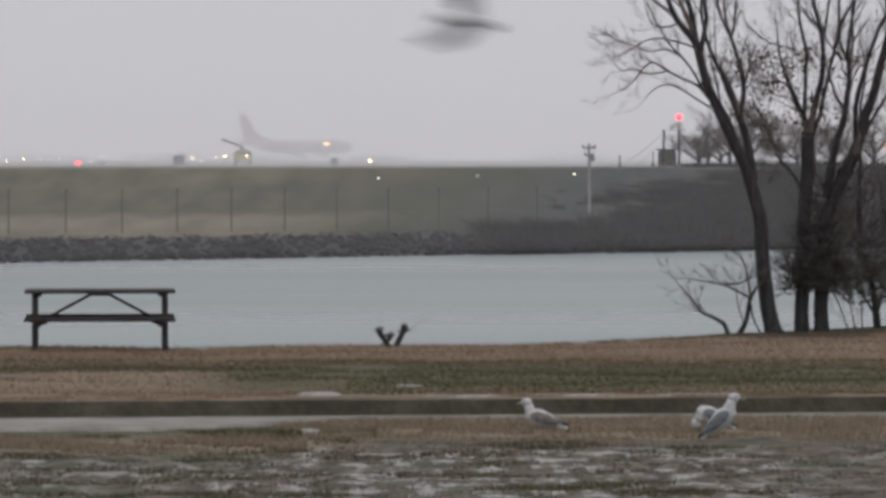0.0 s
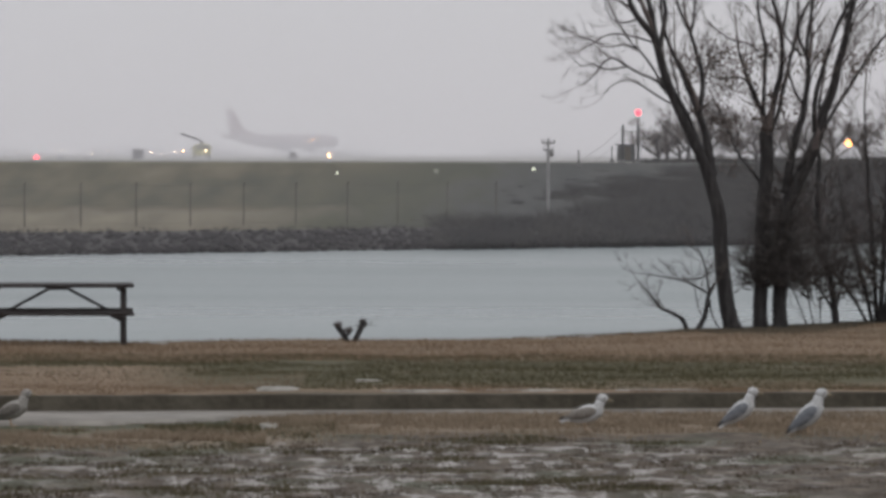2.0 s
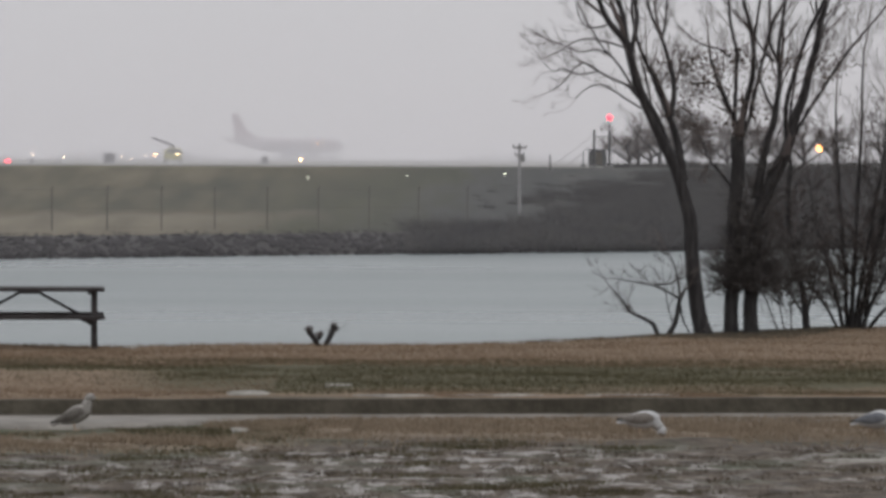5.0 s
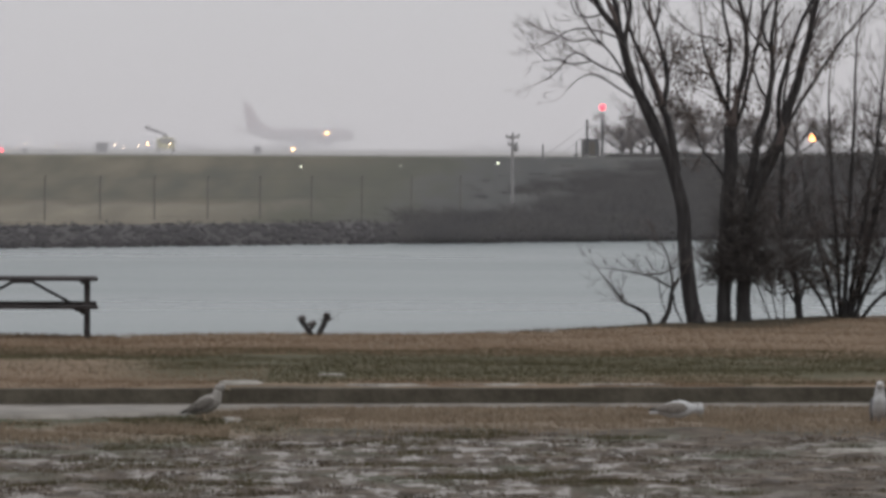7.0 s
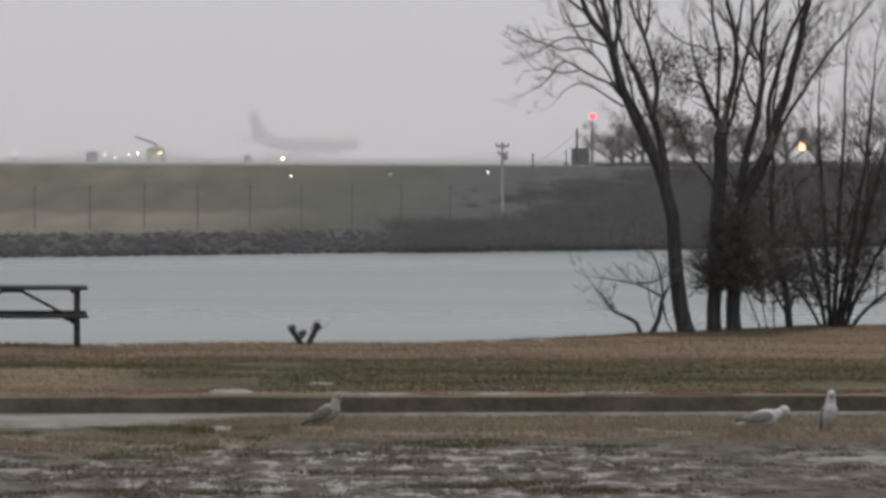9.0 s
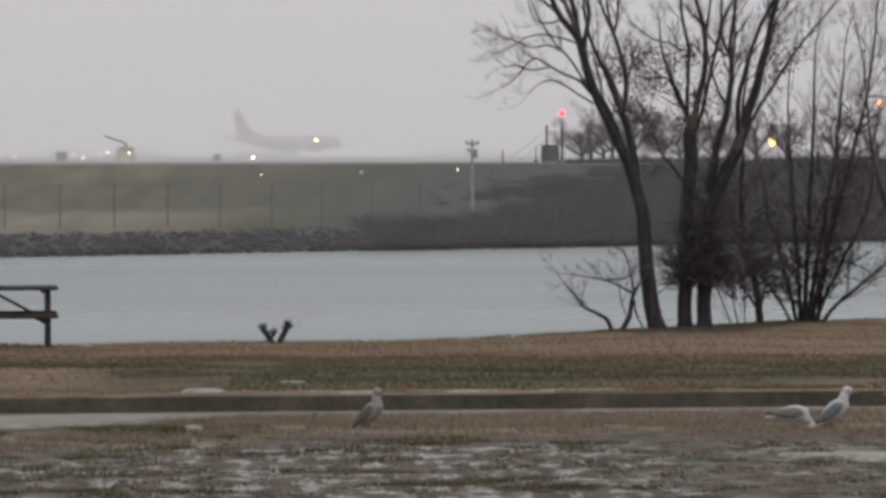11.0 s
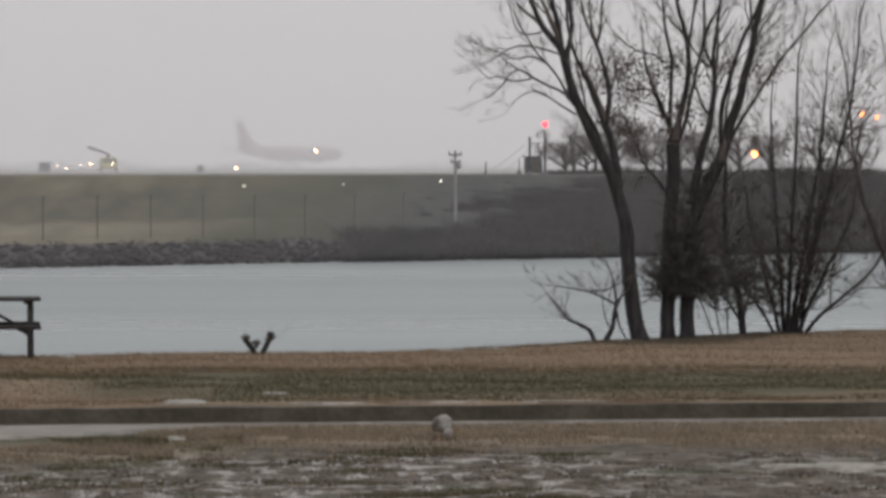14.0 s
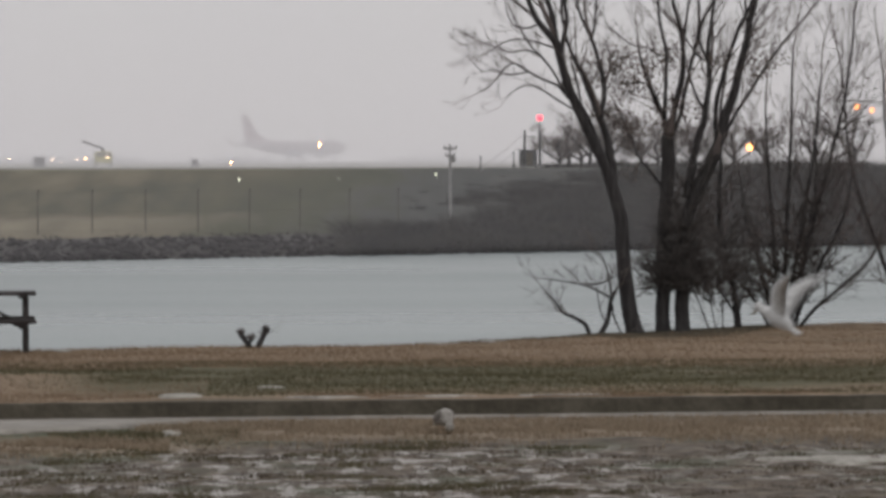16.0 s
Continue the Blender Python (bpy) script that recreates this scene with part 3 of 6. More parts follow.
# ---------------------------------------------------------------- picnic table
def build_table():
    y = 56.9
    cx = (177 - 784) / 8142.2 * y
    t = thing("picnic_table", "dark wet timber picnic table with two benches on the lawn", "picnic table", at=pose(cx, y, 0.185, 0, 0, 4.2))
    L = 0.925
    for k in range(4):
        bm_ = bmesh.new()
        yy = -0.33 + 0.22 * k
        box(bm_, -L + 0.004 * k, L - 0.005 * (k % 2), yy - 0.1, yy + 0.1, 0.685, 0.728, 0.006)
        part("top_plank", bm_, M_WOOD, t)
    for s in (-1, 1):
        for k in range(2):
            bm_ = bmesh.new()
            yy = s * (0.62 + 0.14 * k)
            box(bm_, -L, L - 0.003 * k, yy - 0.066, yy + 0.066, 0.352, 0.398, 0.006)
            part("bench_plank", bm_, M_WOOD, t)
    for s in (-1, 1):
        x = s * 0.80
        for q in (-1, 1):
            bm_ = bmesh.new()
            beam(bm_, (x, q * 0.40, -0.06), (x, q * 0.29, 0.69), 0.07, 0.075)
            part("leg", bm_, M_WOOD, t)
        bm_ = bmesh.new()
        box(bm_, x - 0.066 * s - 0.02, x - 0.066 * s + 0.02, -0.74, 0.74, 0.285, 0.351, 0.008)
        part("bench_bearer", bm_, M_WOOD, t)
        bm_ = bmesh.new()
        box(bm_, x - 0.064 * s - 0.02, x - 0.064 * s + 0.02, -0.36, 0.36, 0.645, 0.684, 0.008)
        part("top_bearer", bm_, M_WOOD, t)
        bm_ = bmesh.new()
        beam(bm_, (x - 0.1 * s, 0.0, 0.35), (s * 0.10, 0.0, 0.672), 0.06, 0.035)
        part("brace", bm_, M_WOOD, t)
        for q in (-1, 1):
            bm_ = bmesh.new()
            beam(bm_, (x - 0.02 * s, q * 0.62, 0.30), (x - 0.16 * s, q * 0.62, 0.352), 0.05, 0.04, 0.004)
            part("knee_block", bm_, M_WOOD, t)
    bm_ = bmesh.new()
    box(bm_, -0.13, 0.13, -0.36, 0.36, 0.655, 0.684, 0.004)
    part("centre_batten", bm_, M_WOOD, t)
    return t


build_table()


# ---------------------------------------------------------------- trees
def grow(V, F, p, d, length, r, level, rnd, up=0.25, twist=0.5, kids=(3, 5), tips=None, sides=5, spread=0.7, shrink=0.6):
    """A bending branch with side shoots down to fine twigs."""
    n = 5 if level > 0 else 4
    pts, rad = [Vector(p)], [r]
    dirs_ = [Vector(d).normalized()]
    for i in range(n):
        nd = (dirs_[-1] + Vector((rnd.gauss(0, 1), rnd.gauss(0, 1), rnd.gauss(0, 1) + up)) * 0.16 * twist + Vector((0, 0, up * 0.10))).normalized()
        dirs_.append(nd)
        pts.append(pts[-1] + nd * length / n)
        rad.append(max(0.0016, r * (1 - 0.78 * (i + 1) / n)))
    tube(V, F, pts, rad, sides if level > 1 else (4 if level == 1 else 3))
    if level == 0:
        if tips is not None:
            tips.append((pts[-1], dirs_[-1]))
        return
    for _ in range(rnd.randint(*kids)):
        k = rnd.uniform(0.25, 0.98)
        i = min(n - 1, int(k * n))
        q = pts[i].lerp(pts[i + 1], k * n - i)
        ax = Vector((rnd.gauss(0, 1), rnd.gauss(0, 1), rnd.gauss(0, 0.7)))
        nd = (dirs_[i] + ax.normalized() * spread * rnd.uniform(0.6, 1.2)).normalized()
        rr = max(0.0018, rad[i] * rnd.uniform(0.4, 0.62))
        grow(V, F, q, nd, length * shrink * rnd.uniform(0.7, 1.15), rr, level - 1, rnd, up, twist, kids, tips, sides, spread, shrink)


def limb(V, F, way, r0, r1, rnd, sides=8, wob=0.02):
    """A main limb through a few waypoints, smoothed."""
    P_ = [Vector(w) for w in way]
    pts = []
    for i in range(len(P_) - 1):
        a, b_ = P_[max(0, i - 1)], P_[i]
        c, d = P_[i + 1], P_[min(len(P_) - 1, i + 2)]
        for k in range(6):
            t = k / 6
            pts.append(0.5 * ((2 * b_) + (c - a) * t + (2 * a - 5 * b_ + 4 * c - d) * t * t + (3 * b_ - a - 3 * c + d) * t ** 3))
    pts.append(P_[-1])
    n = len(pts)
    pts = [p + Vector((noise.noise(p * 2.1), noise.noise(p * 2.1 + Vector((9, 0, 0))), 0)) * wob * min(1.0, i / 4) for i, p in enumerate(pts)]
    rad = [r0 + (r1 - r0) * (i / (n - 1)) for i in range(n)]
    for i in range(3):
        rad[i] *= 1 + 0.22 * (3 - i) / 3 if r0 > 0.05 else 1
    tube(V, F, pts, rad, sides)
    return pts, rad


def tree(name, label, at, limbs, seed, shoots=(), leaves=0, category="tree", twig_mat=None, leaf=1.0, hang=(0.0, 99.0), thick_twigs=(4, 6)):
    """hang: the heights between which withered leaves hang on. limbs: (waypoints, r0, r1, side shoots, their length, level, from where, spread, lean)."""
    rnd = random.Random(seed)
    t = thing(name, label, category, at=at)
    tips = []
    V, F = [], []
    TV, TF = [], []
    for way, r0, r1, count, length, level, start, spread, lean in limbs:
        pts, rad = limb(V, F, way, r0, r1, rnd)
        n = len(pts)
        for _ in range(count):
            i = rnd.randint(int(start * n), n - 2)
            d = (pts[i + 1] - pts[i]).normalized()
            ax = Vector((rnd.gauss(0, 1) + lean, rnd.gauss(0, 1), rnd.gauss(0, 0.5) + 0.15)).normalized()
            nd = (d * 0.75 + ax * spread).normalized()
            grow(TV, TF, pts[i], nd, length * rnd.uniform(0.55, 1.2), min(rad[i] * 0.38, 0.014), level, rnd, 0.35, 0.8, thick_twigs, tips)
        grow(TV, TF, pts[-1], pts[-1] - pts[-2], length * 1.2, rad[-1], level, rnd, 0.3, 0.7, thick_twigs, tips)
    crown_tips = [q for q in tips if hang[0] < q[0].z < hang[1]]
    SV, SF = [], []
    for c, rr, h, count in shoots:
        for _ in range(count):
            a = rnd.uniform(0, 2 * math.pi)
            q = Vector(c) + Vector((math.cos(a), math.sin(a), 0)) * 0.08 + Vector((0, 0, rnd.uniform(-0.5, 0.45) * h))
            nd = Vector((math.cos(a) * rr, math.sin(a) * rr, rnd.uniform(-0.25, 1.0)))
            grow(SV, SF, q, nd, h * rnd.uniform(0.4, 1.0), 0.012, 1, rnd, 0.25, 1.0, (5, 8), tips, spread=0.9)
    part("trunk", mesh_of("trunk", V, F, True), M_BARK, t)
    part("crown", mesh_of("crown", TV, TF, True), twig_mat or M_TWIG, t, "bare fine twigs")
    if SV:
        part("brushwood", mesh_of("brushwood", SV, SF, True), M_BRUSH, t, "dense dark shoots round the stems")
    if leaves and crown_tips:
        LV, LF = [], []
        seeds = [crown_tips[rnd.randrange(len(crown_tips))] for _ in range(max(1, leaves // 22))]
        for p, d in seeds:
            for _ in range(22):
                c = p + Vector((rnd.gauss(0, 0.09), rnd.gauss(0, 0.09), rnd.gauss(0, 0.08))) * 1.0 if leaf == 1.0 else p + Vector((rnd.gauss(0, 0.2), rnd.gauss(0, 0.2), rnd.gauss(0, 0.16)))
                a = Vector((rnd.gauss(0, 1), rnd.gauss(0, 1), rnd.gauss(0, 1))).normalized()
                b_ = a.orthogonal().normalized()
                s = rnd.uniform(0.018, 0.036) * leaf
                k = len(LV)
                LV += [c - a * s, c + b_ * s * 0.5, c + a * s, c - b_ * s * 0.5]
                LF.append((k, k + 1, k + 2, k + 3))
        part("withered_leaves", mesh_of("withered_leaves", LV, LF), M_LEAF, t, "withered brown leaves still hanging on")
    return t


GZ = 0.14


def arm(r0, r1, count, length, start, spread, lean, y0, drift, *xz):
    """One limb: thickness at both ends, its side shoots, and the bends it takes, drifting in depth as it rises."""
    way = [(x, y0 + drift * i / (len(xz) - 1), z) for i, (x, z) in enumerate(xz)]
    return way, r0, r1, count, length, 2, start, spread, lean


# the leaning tree at the water's edge
LEAN = [
    arm(0.112, 0.05, 3, 0.8, 0.6, 0.5, -0.3, 0, 0, (-0.01, 0.03), (-0.1, 0.42), (-0.16, 0.88), (-0.19, 1.25), (-0.19, 1.52), (-0.27, 1.86), (-0.38, 2.22), (-0.56, 2.6), (-0.74, 2.98), (-0.9, 3.36), (-1.01, 3.73), (-1.07, 3.97)),
    arm(0.048, 0.022, 6, 0.9, 0.25, 0.5, -0.3, 0, -0.1, (-1.07, 3.96), (-1.22, 4.13), (-1.34, 4.29), (-1.44, 4.5), (-1.61, 4.84), (-1.76, 5.18)),
    arm(0.042, 0.02, 5, 0.8, 0.25, 0.5, 0, 0, 0.1, (-1.06, 3.94), (-1.1, 4.24), (-1.17, 4.5), (-1.24, 4.81), (-1.31, 5.18)),
    arm(0.036, 0.018, 5, 0.8, 0.25, 0.5, 0.1, 0, 0.15, (-1.01, 3.78), (-0.95, 4.05), (-0.92, 4.28), (-0.96, 4.5), (-0.97, 4.81), (-1, 5.18)),
    arm(0.062, 0.042, 1, 0.6, 0.5, 0.5, 0, 0, 0.08, (-0.3, 2.1), (-0.33, 2.35), (-0.38, 2.62), (-0.44, 2.84), (-0.48, 2.96)),
    arm(0.034, 0.016, 7, 0.75, 0.25, 0.5, -0.1, 0.077, 0.2, (-0.48, 2.95), (-0.55, 3.13), (-0.64, 3.31), (-0.71, 3.52), (-0.81, 3.75), (-0.88, 3.92), (-0.94, 4.13), (-0.98, 4.35), (-0.99, 4.73)),
    arm(0.04, 0.024, 6, 0.7, 0.2, 0.5, 0.2, 0.077, 0.25, (-0.47, 2.95), (-0.42, 3.15), (-0.42, 3.37), (-0.45, 3.6), (-0.5, 3.81), (-0.57, 4.02)),
    arm(0.022, 0.012, 5, 0.75, 0.3, 0.5, -0.1, 0.33, 0.28, (-0.57, 4.02), (-0.65, 4.19), (-0.73, 4.41), (-0.81, 4.81)),
    arm(0.022, 0.012, 5, 0.75, 0.3, 0.5, 0.3, 0.33, 0.3, (-0.57, 4.02), (-0.52, 4.19), (-0.5, 4.43), (-0.46, 4.81)),
    arm(0.02, 0.01, 4, 0.5, 0.3, 0.5, 0.1, 0, -0.12, (-0.46, 2.48), (-0.54, 2.71), (-0.64, 2.96), (-0.73, 3.13), (-0.78, 3.37), (-0.86, 3.67)),
    arm(0.018, 0.006, 12, 0.34, 0.3, 0.6, -0.4, 0, -0.15, (-0.9, 3.2), (-1.05, 3.37), (-1.28, 3.47), (-1.49, 3.59), (-1.63, 3.67), (-1.75, 3.62), (-1.86, 3.47), (-1.96, 3.37), (-2.08, 3.3)),
    arm(0.017, 0.006, 11, 0.42, 0.25, 0.6, -0.3, -0.0094, -0.25, (-0.95, 3.29), (-1.11, 3.55), (-1.25, 3.73), (-1.39, 3.87), (-1.5, 4.05), (-1.62, 4.23), (-1.7, 4.39)),
    arm(0.014, 0.005, 7, 0.3, 0.3, 0.6, -0.4, 0, -0.2, (-0.86, 3.07), (-1.02, 3.16), (-1.22, 3.29), (-1.37, 3.37), (-1.52, 3.37), (-1.66, 3.29), (-1.75, 3.19)),
    arm(0.014, 0.005, 9, 0.34, 0.3, 0.6, -0.4, 0, 0.2, (-1.06, 3.87), (-1.33, 3.96), (-1.59, 4), (-1.78, 3.95), (-1.9, 3.86), (-2.01, 3.8)),
    arm(0.012, 0.005, 9, 0.36, 0.3, 0.6, -0.5, -0.11, 0.1, (-1.31, 3.79), (-1.48, 3.85), (-1.68, 3.82), (-1.87, 3.89), (-2.09, 3.97)),
    arm(0.012, 0.005, 7, 0.3, 0.2, 0.6, -0.5, -0.053, -0.1, (-1.45, 3.56), (-1.71, 3.52), (-1.9, 3.59), (-2.04, 3.56), (-2.16, 3.67)),
    arm(0.014, 0.005, 6, 0.45, 0.2, 0.6, -0.3, -0.03, 0.15, (-1.29, 4.2), (-1.45, 4.15), (-1.63, 4.18), (-1.71, 4.33), (-1.74, 4.5)),
]
tree("tree", "bare wet leaning tree with dark bark at the lake edge", pose(4.45, 61.6, GZ), LEAN, 11, thick_twigs=(2, 4))

# the stout twin-stemmed tree beside it
TWIN = [
    arm(0.098, 0.088, 0, 0.3, 0.9, 0.4, 0, 0, 0, (-0.07, 0.02), (-0.08, 0.4), (-0.06, 0.71), (-0.06, 1.09), (-0.05, 1.48), (-0.02, 1.93), (0, 2.32), (0, 2.7)),
    arm(0.1, 0.085, 0, 0.3, 0.9, 0.4, 0, 0, 0.06, (0.19, 0.02), (0.19, 0.41), (0.2, 0.79), (0.2, 1.25), (0.26, 1.59), (0.38, 1.9), (0.5, 2.17), (0.62, 2.4)),
    arm(0.078, 0.03, 9, 0.75, 0.25, 0.55, 0.2, 0.06, 0.12, (0.62, 2.39), (0.71, 2.66), (0.8, 2.99), (0.92, 3.32), (0.99, 3.62), (1.06, 3.91), (1.11, 4.16), (1.2, 4.46), (1.32, 5)),
    arm(0.036, 0.02, 6, 0.75, 0.25, 0.5, 0.1, 0.07, -0.1, (0.68, 2.58), (0.66, 2.97), (0.69, 3.28), (0.76, 3.51), (0.82, 3.71), (0.88, 3.94), (0.96, 4.16), (1.07, 4.34), (1.17, 4.58), (1.27, 5)),
    arm(0.022, 0.014, 3, 0.7, 0.4, 0.5, 0.2, 0.14, 0.14, (1.1, 4.1), (1.09, 4.35), (1.07, 4.58), (1.03, 5)),
    arm(0.06, 0.03, 6, 0.7, 0.2, 0.55, 0, 0.041, -0.1, (0.27, 1.86), (0.32, 2.28), (0.39, 2.58), (0.47, 2.85), (0.52, 3.08), (0.55, 3.39), (0.55, 3.62)),
    arm(0.03, 0.016, 6, 0.75, 0.3, 0.5, 0.1, -0.059, -0.15, (0.55, 3.6), (0.53, 3.83), (0.55, 4.08), (0.59, 4.35), (0.63, 4.61), (0.66, 4.99)),
    arm(0.022, 0.012, 4, 0.7, 0.3, 0.5, 0.2, -0.074, -0.2, (0.55, 3.71), (0.47, 3.83), (0.41, 4.05), (0.48, 4.31), (0.57, 4.47), (0.69, 4.84)),
    arm(0.034, 0.016, 7, 0.6, 0.2, 0.6, -0.3, 0, 0.1, (-0.01, 2.7), (-0.07, 2.97), (-0.17, 3.23), (-0.25, 3.4), (-0.32, 3.6), (-0.37, 3.78)),
    arm(0.03, 0.014, 7, 0.65, 0.2, 0.55, 0, 0.0033, -0.1, (-0.03, 2.76), (-0.04, 3.08), (-0.03, 3.46), (-0.02, 3.78), (-0.07, 4.03), (-0.12, 4.27), (-0.15, 4.53), (-0.18, 4.91)),
    arm(0.048, 0.022, 6, 0.7, 0.2, 0.5, -0.1, 0, 0.1, (0.03, 2.7), (0.08, 2.98), (0.15, 3.27), (0.2, 3.48), (0.22, 3.77), (0.2, 4.06), (0.15, 4.3), (0.08, 4.53), (0, 4.99)),
    arm(0.03, 0.014, 6, 0.65, 0.2, 0.5, 0.1, 0, 0.2, (0.06, 2.7), (0.17, 2.97), (0.24, 3.27), (0.3, 3.56), (0.36, 3.79), (0.42, 4.06), (0.44, 4.32), (0.44, 4.57), (0.46, 4.99)),
    arm(0.02, 0.012, 4, 0.7, 0.2, 0.5, 0.1, 0.06, 0.15, (0.21, 4.03), (0.27, 4.24), (0.31, 4.53), (0.39, 4.92)),
    arm(0.018, 0.01, 3, 0.5, 0.2, 0.5, -0.2, -0.025, -0.05, (0.49, 3.08), (0.4, 3.22), (0.32, 3.42), (0.27, 3.6)),
    arm(0.015, 0.009, 4, 0.5, 0.2, 0.5, -0.2, -0.08, 0.12, (0.5, 3.71), (0.39, 3.8), (0.3, 3.94), (0.22, 4.06)),
    arm(0.026, 0.01, 11, 0.6, 0.2, 0.55, 0.3, 0.07, 0.2, (0.69, 2.57), (0.84, 2.83), (0.95, 3.04), (1.12, 3.29), (1.28, 3.55), (1.44, 3.78), (1.62, 4.01), (1.85, 4.27), (2.09, 4.54), (2.38, 4.85)),
    arm(0.016, 0.008, 6, 0.55, 0.2, 0.55, 0.3, 0.14, 0.25, (1.11, 3.97), (1.22, 4.25), (1.37, 4.46), (1.54, 4.77)),
    arm(0.02, 0.008, 10, 0.5, 0.15, 0.6, -0.4, 0, -0.2, (-0.05, 1.97), (-0.22, 2.19), (-0.39, 2.39), (-0.47, 2.57), (-0.56, 2.8), (-0.64, 2.99)),
    arm(0.014, 0.006, 7, 0.5, 0.15, 0.6, -0.4, 0.027, -0.25, (-0.14, 3.04), (-0.29, 3.39), (-0.48, 3.42), (-0.63, 3.4)),
    arm(0.012, 0.005, 6, 0.55, 0.15, 0.6, -0.4, -0.04, -0.15, (-0.11, 3.77), (-0.28, 3.89), (-0.48, 3.93), (-0.68, 4.07), (-0.83, 4.21)),
]
tree("tree", "bare multi-stemmed tree with twin dark trunks and dense shoots", pose(4.93, 62.2, GZ), TWIN, 23,
     shoots=(((-0.10, 0, 0.80), 1.0, 0.46, 110), ((0.08, 0, 0.85), 0.9, 0.48, 110), ((0.30, 0, 0.80), 1.0, 0.46, 110), ((0.45, 0, 0.78), 0.9, 0.32, 36),
             ((0.1, 0, 1.2), 0.6, 0.55, 60), ((0.3, 0, 1.3), 0.6, 0.55, 50), ((0.2, 0.1, 1.7), 0.7, 0.6, 30), ((0.35, 0.1, 2.1), 0.9, 0.6, 20)), leaves=2600, hang=(1.9, 3.8), thick_twigs=(3, 5))

# sapling and many-stemmed bush farther along
SAP = [
    arm(0.055, 0.02, 14, 0.75, 0.35, 0.55, -0.1, 0, 0, (-0.11, -0.03), (-0.14, 0.29), (-0.19, 0.6), (-0.26, 0.83), (-0.33, 1.15), (-0.37, 1.46), (-0.38, 1.85), (-0.36, 2.24), (-0.37, 2.63), (-0.34, 3.18)),
    arm(0.02, 0.008, 7, 0.4, 0.2, 0.6, -0.3, 0, 0.05, (-0.16, 0.24), (-0.32, 0.49), (-0.46, 0.63), (-0.56, 0.69)),
    arm(0.018, 0.008, 7, 0.4, 0.2, 0.6, 0.3, 0, 0.05, (-0.12, 0.21), (-0.07, 0.44), (-0.02, 0.68)),
]
tree("sapling", "slender bare sapling growing beside the trees", pose(6.13, 63.6, GZ), SAP, 31,
     shoots=(((-0.1, 0, 0.66), 0.9, 0.45, 26), ((-0.18, 0, 0.92), 0.9, 0.5, 44), ((-0.25, 0, 1.35), 0.8, 0.6, 24), ((-0.27, 0, 2.0), 0.8, 0.6, 14)), category="tree", leaves=500)
BUSH = []
for k, (dx, dz, r) in enumerate(((-0.75, 1.0, 0.03), (-0.45, 1.6, 0.04), (-0.15, 2.4, 0.042), (0.12, 2.9, 0.05), (0.45, 2.7, 0.046), (0.85, 3.3, 0.052), (0.75, 1.6, 0.045), (1.05, 0.9, 0.04), (0.3, 1.9, 0.04))):
    b0 = -0.14 + 0.035 * k
    BUSH.append((((b0, 0.03 * (k % 3), -0.1), (b0 + dx * 0.28, 0.05 * (k % 3 - 1), dz * 0.28), (b0 + dx * 0.62, 0.1 * (k % 3 - 1), dz * 0.62), (b0 + dx, 0.15 * (k % 3 - 1), dz), (b0 + dx * 1.15, 0.2 * (k % 3 - 1), dz * 1.35)), r * 0.8, 0.01, 17, 0.75, 2, 0.2, 0.6, dx * 0.3))
tree("bush", "large many-stemmed bare bush fanning out at the lake edge", pose(6.72, 64.2, GZ), BUSH, 47,
     shoots=(((0, 0, 0.6), 1.0, 0.8, 60), ((0.5, 0, 0.8), 1.0, 0.6, 30), ((0.15, 0, 1.3), 0.9, 0.85, 30), ((0.4, 0, 2.0), 0.9, 0.9, 24), ((0.7, 0, 2.8), 0.9, 0.9, 22)), category="bush", leaves=900)
tree("bush", "bare thicket of thin stems at the lake edge", pose(8.7, 65.7, GZ), [(((0.1 * k, 0.1 * (k % 2), -0.1), (0.1 * k + 0.2 * (k - 2), 0, 0.9), (0.1 * k + 0.42 * (k - 2), 0, 2.2), (0.1 * k + 0.5 * (k - 2), 0, 3.6)), 0.04, 0.012, 13, 0.8, 2, 0.15, 0.6, 0.1) for k in range(5)], 53,
     shoots=(((0.2, 0, 0.6), 0.9, 0.8, 50), ((0.2, 0, 1.5), 0.9, 0.95, 70)), category="bush", leaves=120)
tree("bush", "low tangled bare bush between two trees", pose(5.62, 63.0, GZ), [(((0.06 * k, 0.05 * (k % 2), -0.1), (0.06 * k + 0.10 * (k - 2), 0, 0.4), (0.06 * k + 0.2 * (k - 2), 0, 0.85)), 0.012, 0.005, 7, 0.4, 1, 0.2, 1.0, 0.0) for k in range(3)], 71,
     shoots=(((0.0, 0, 0.62), 1.2, 0.5, 60), ((0.1, 0, 0.95), 1.1, 0.5, 50)), category="bush")
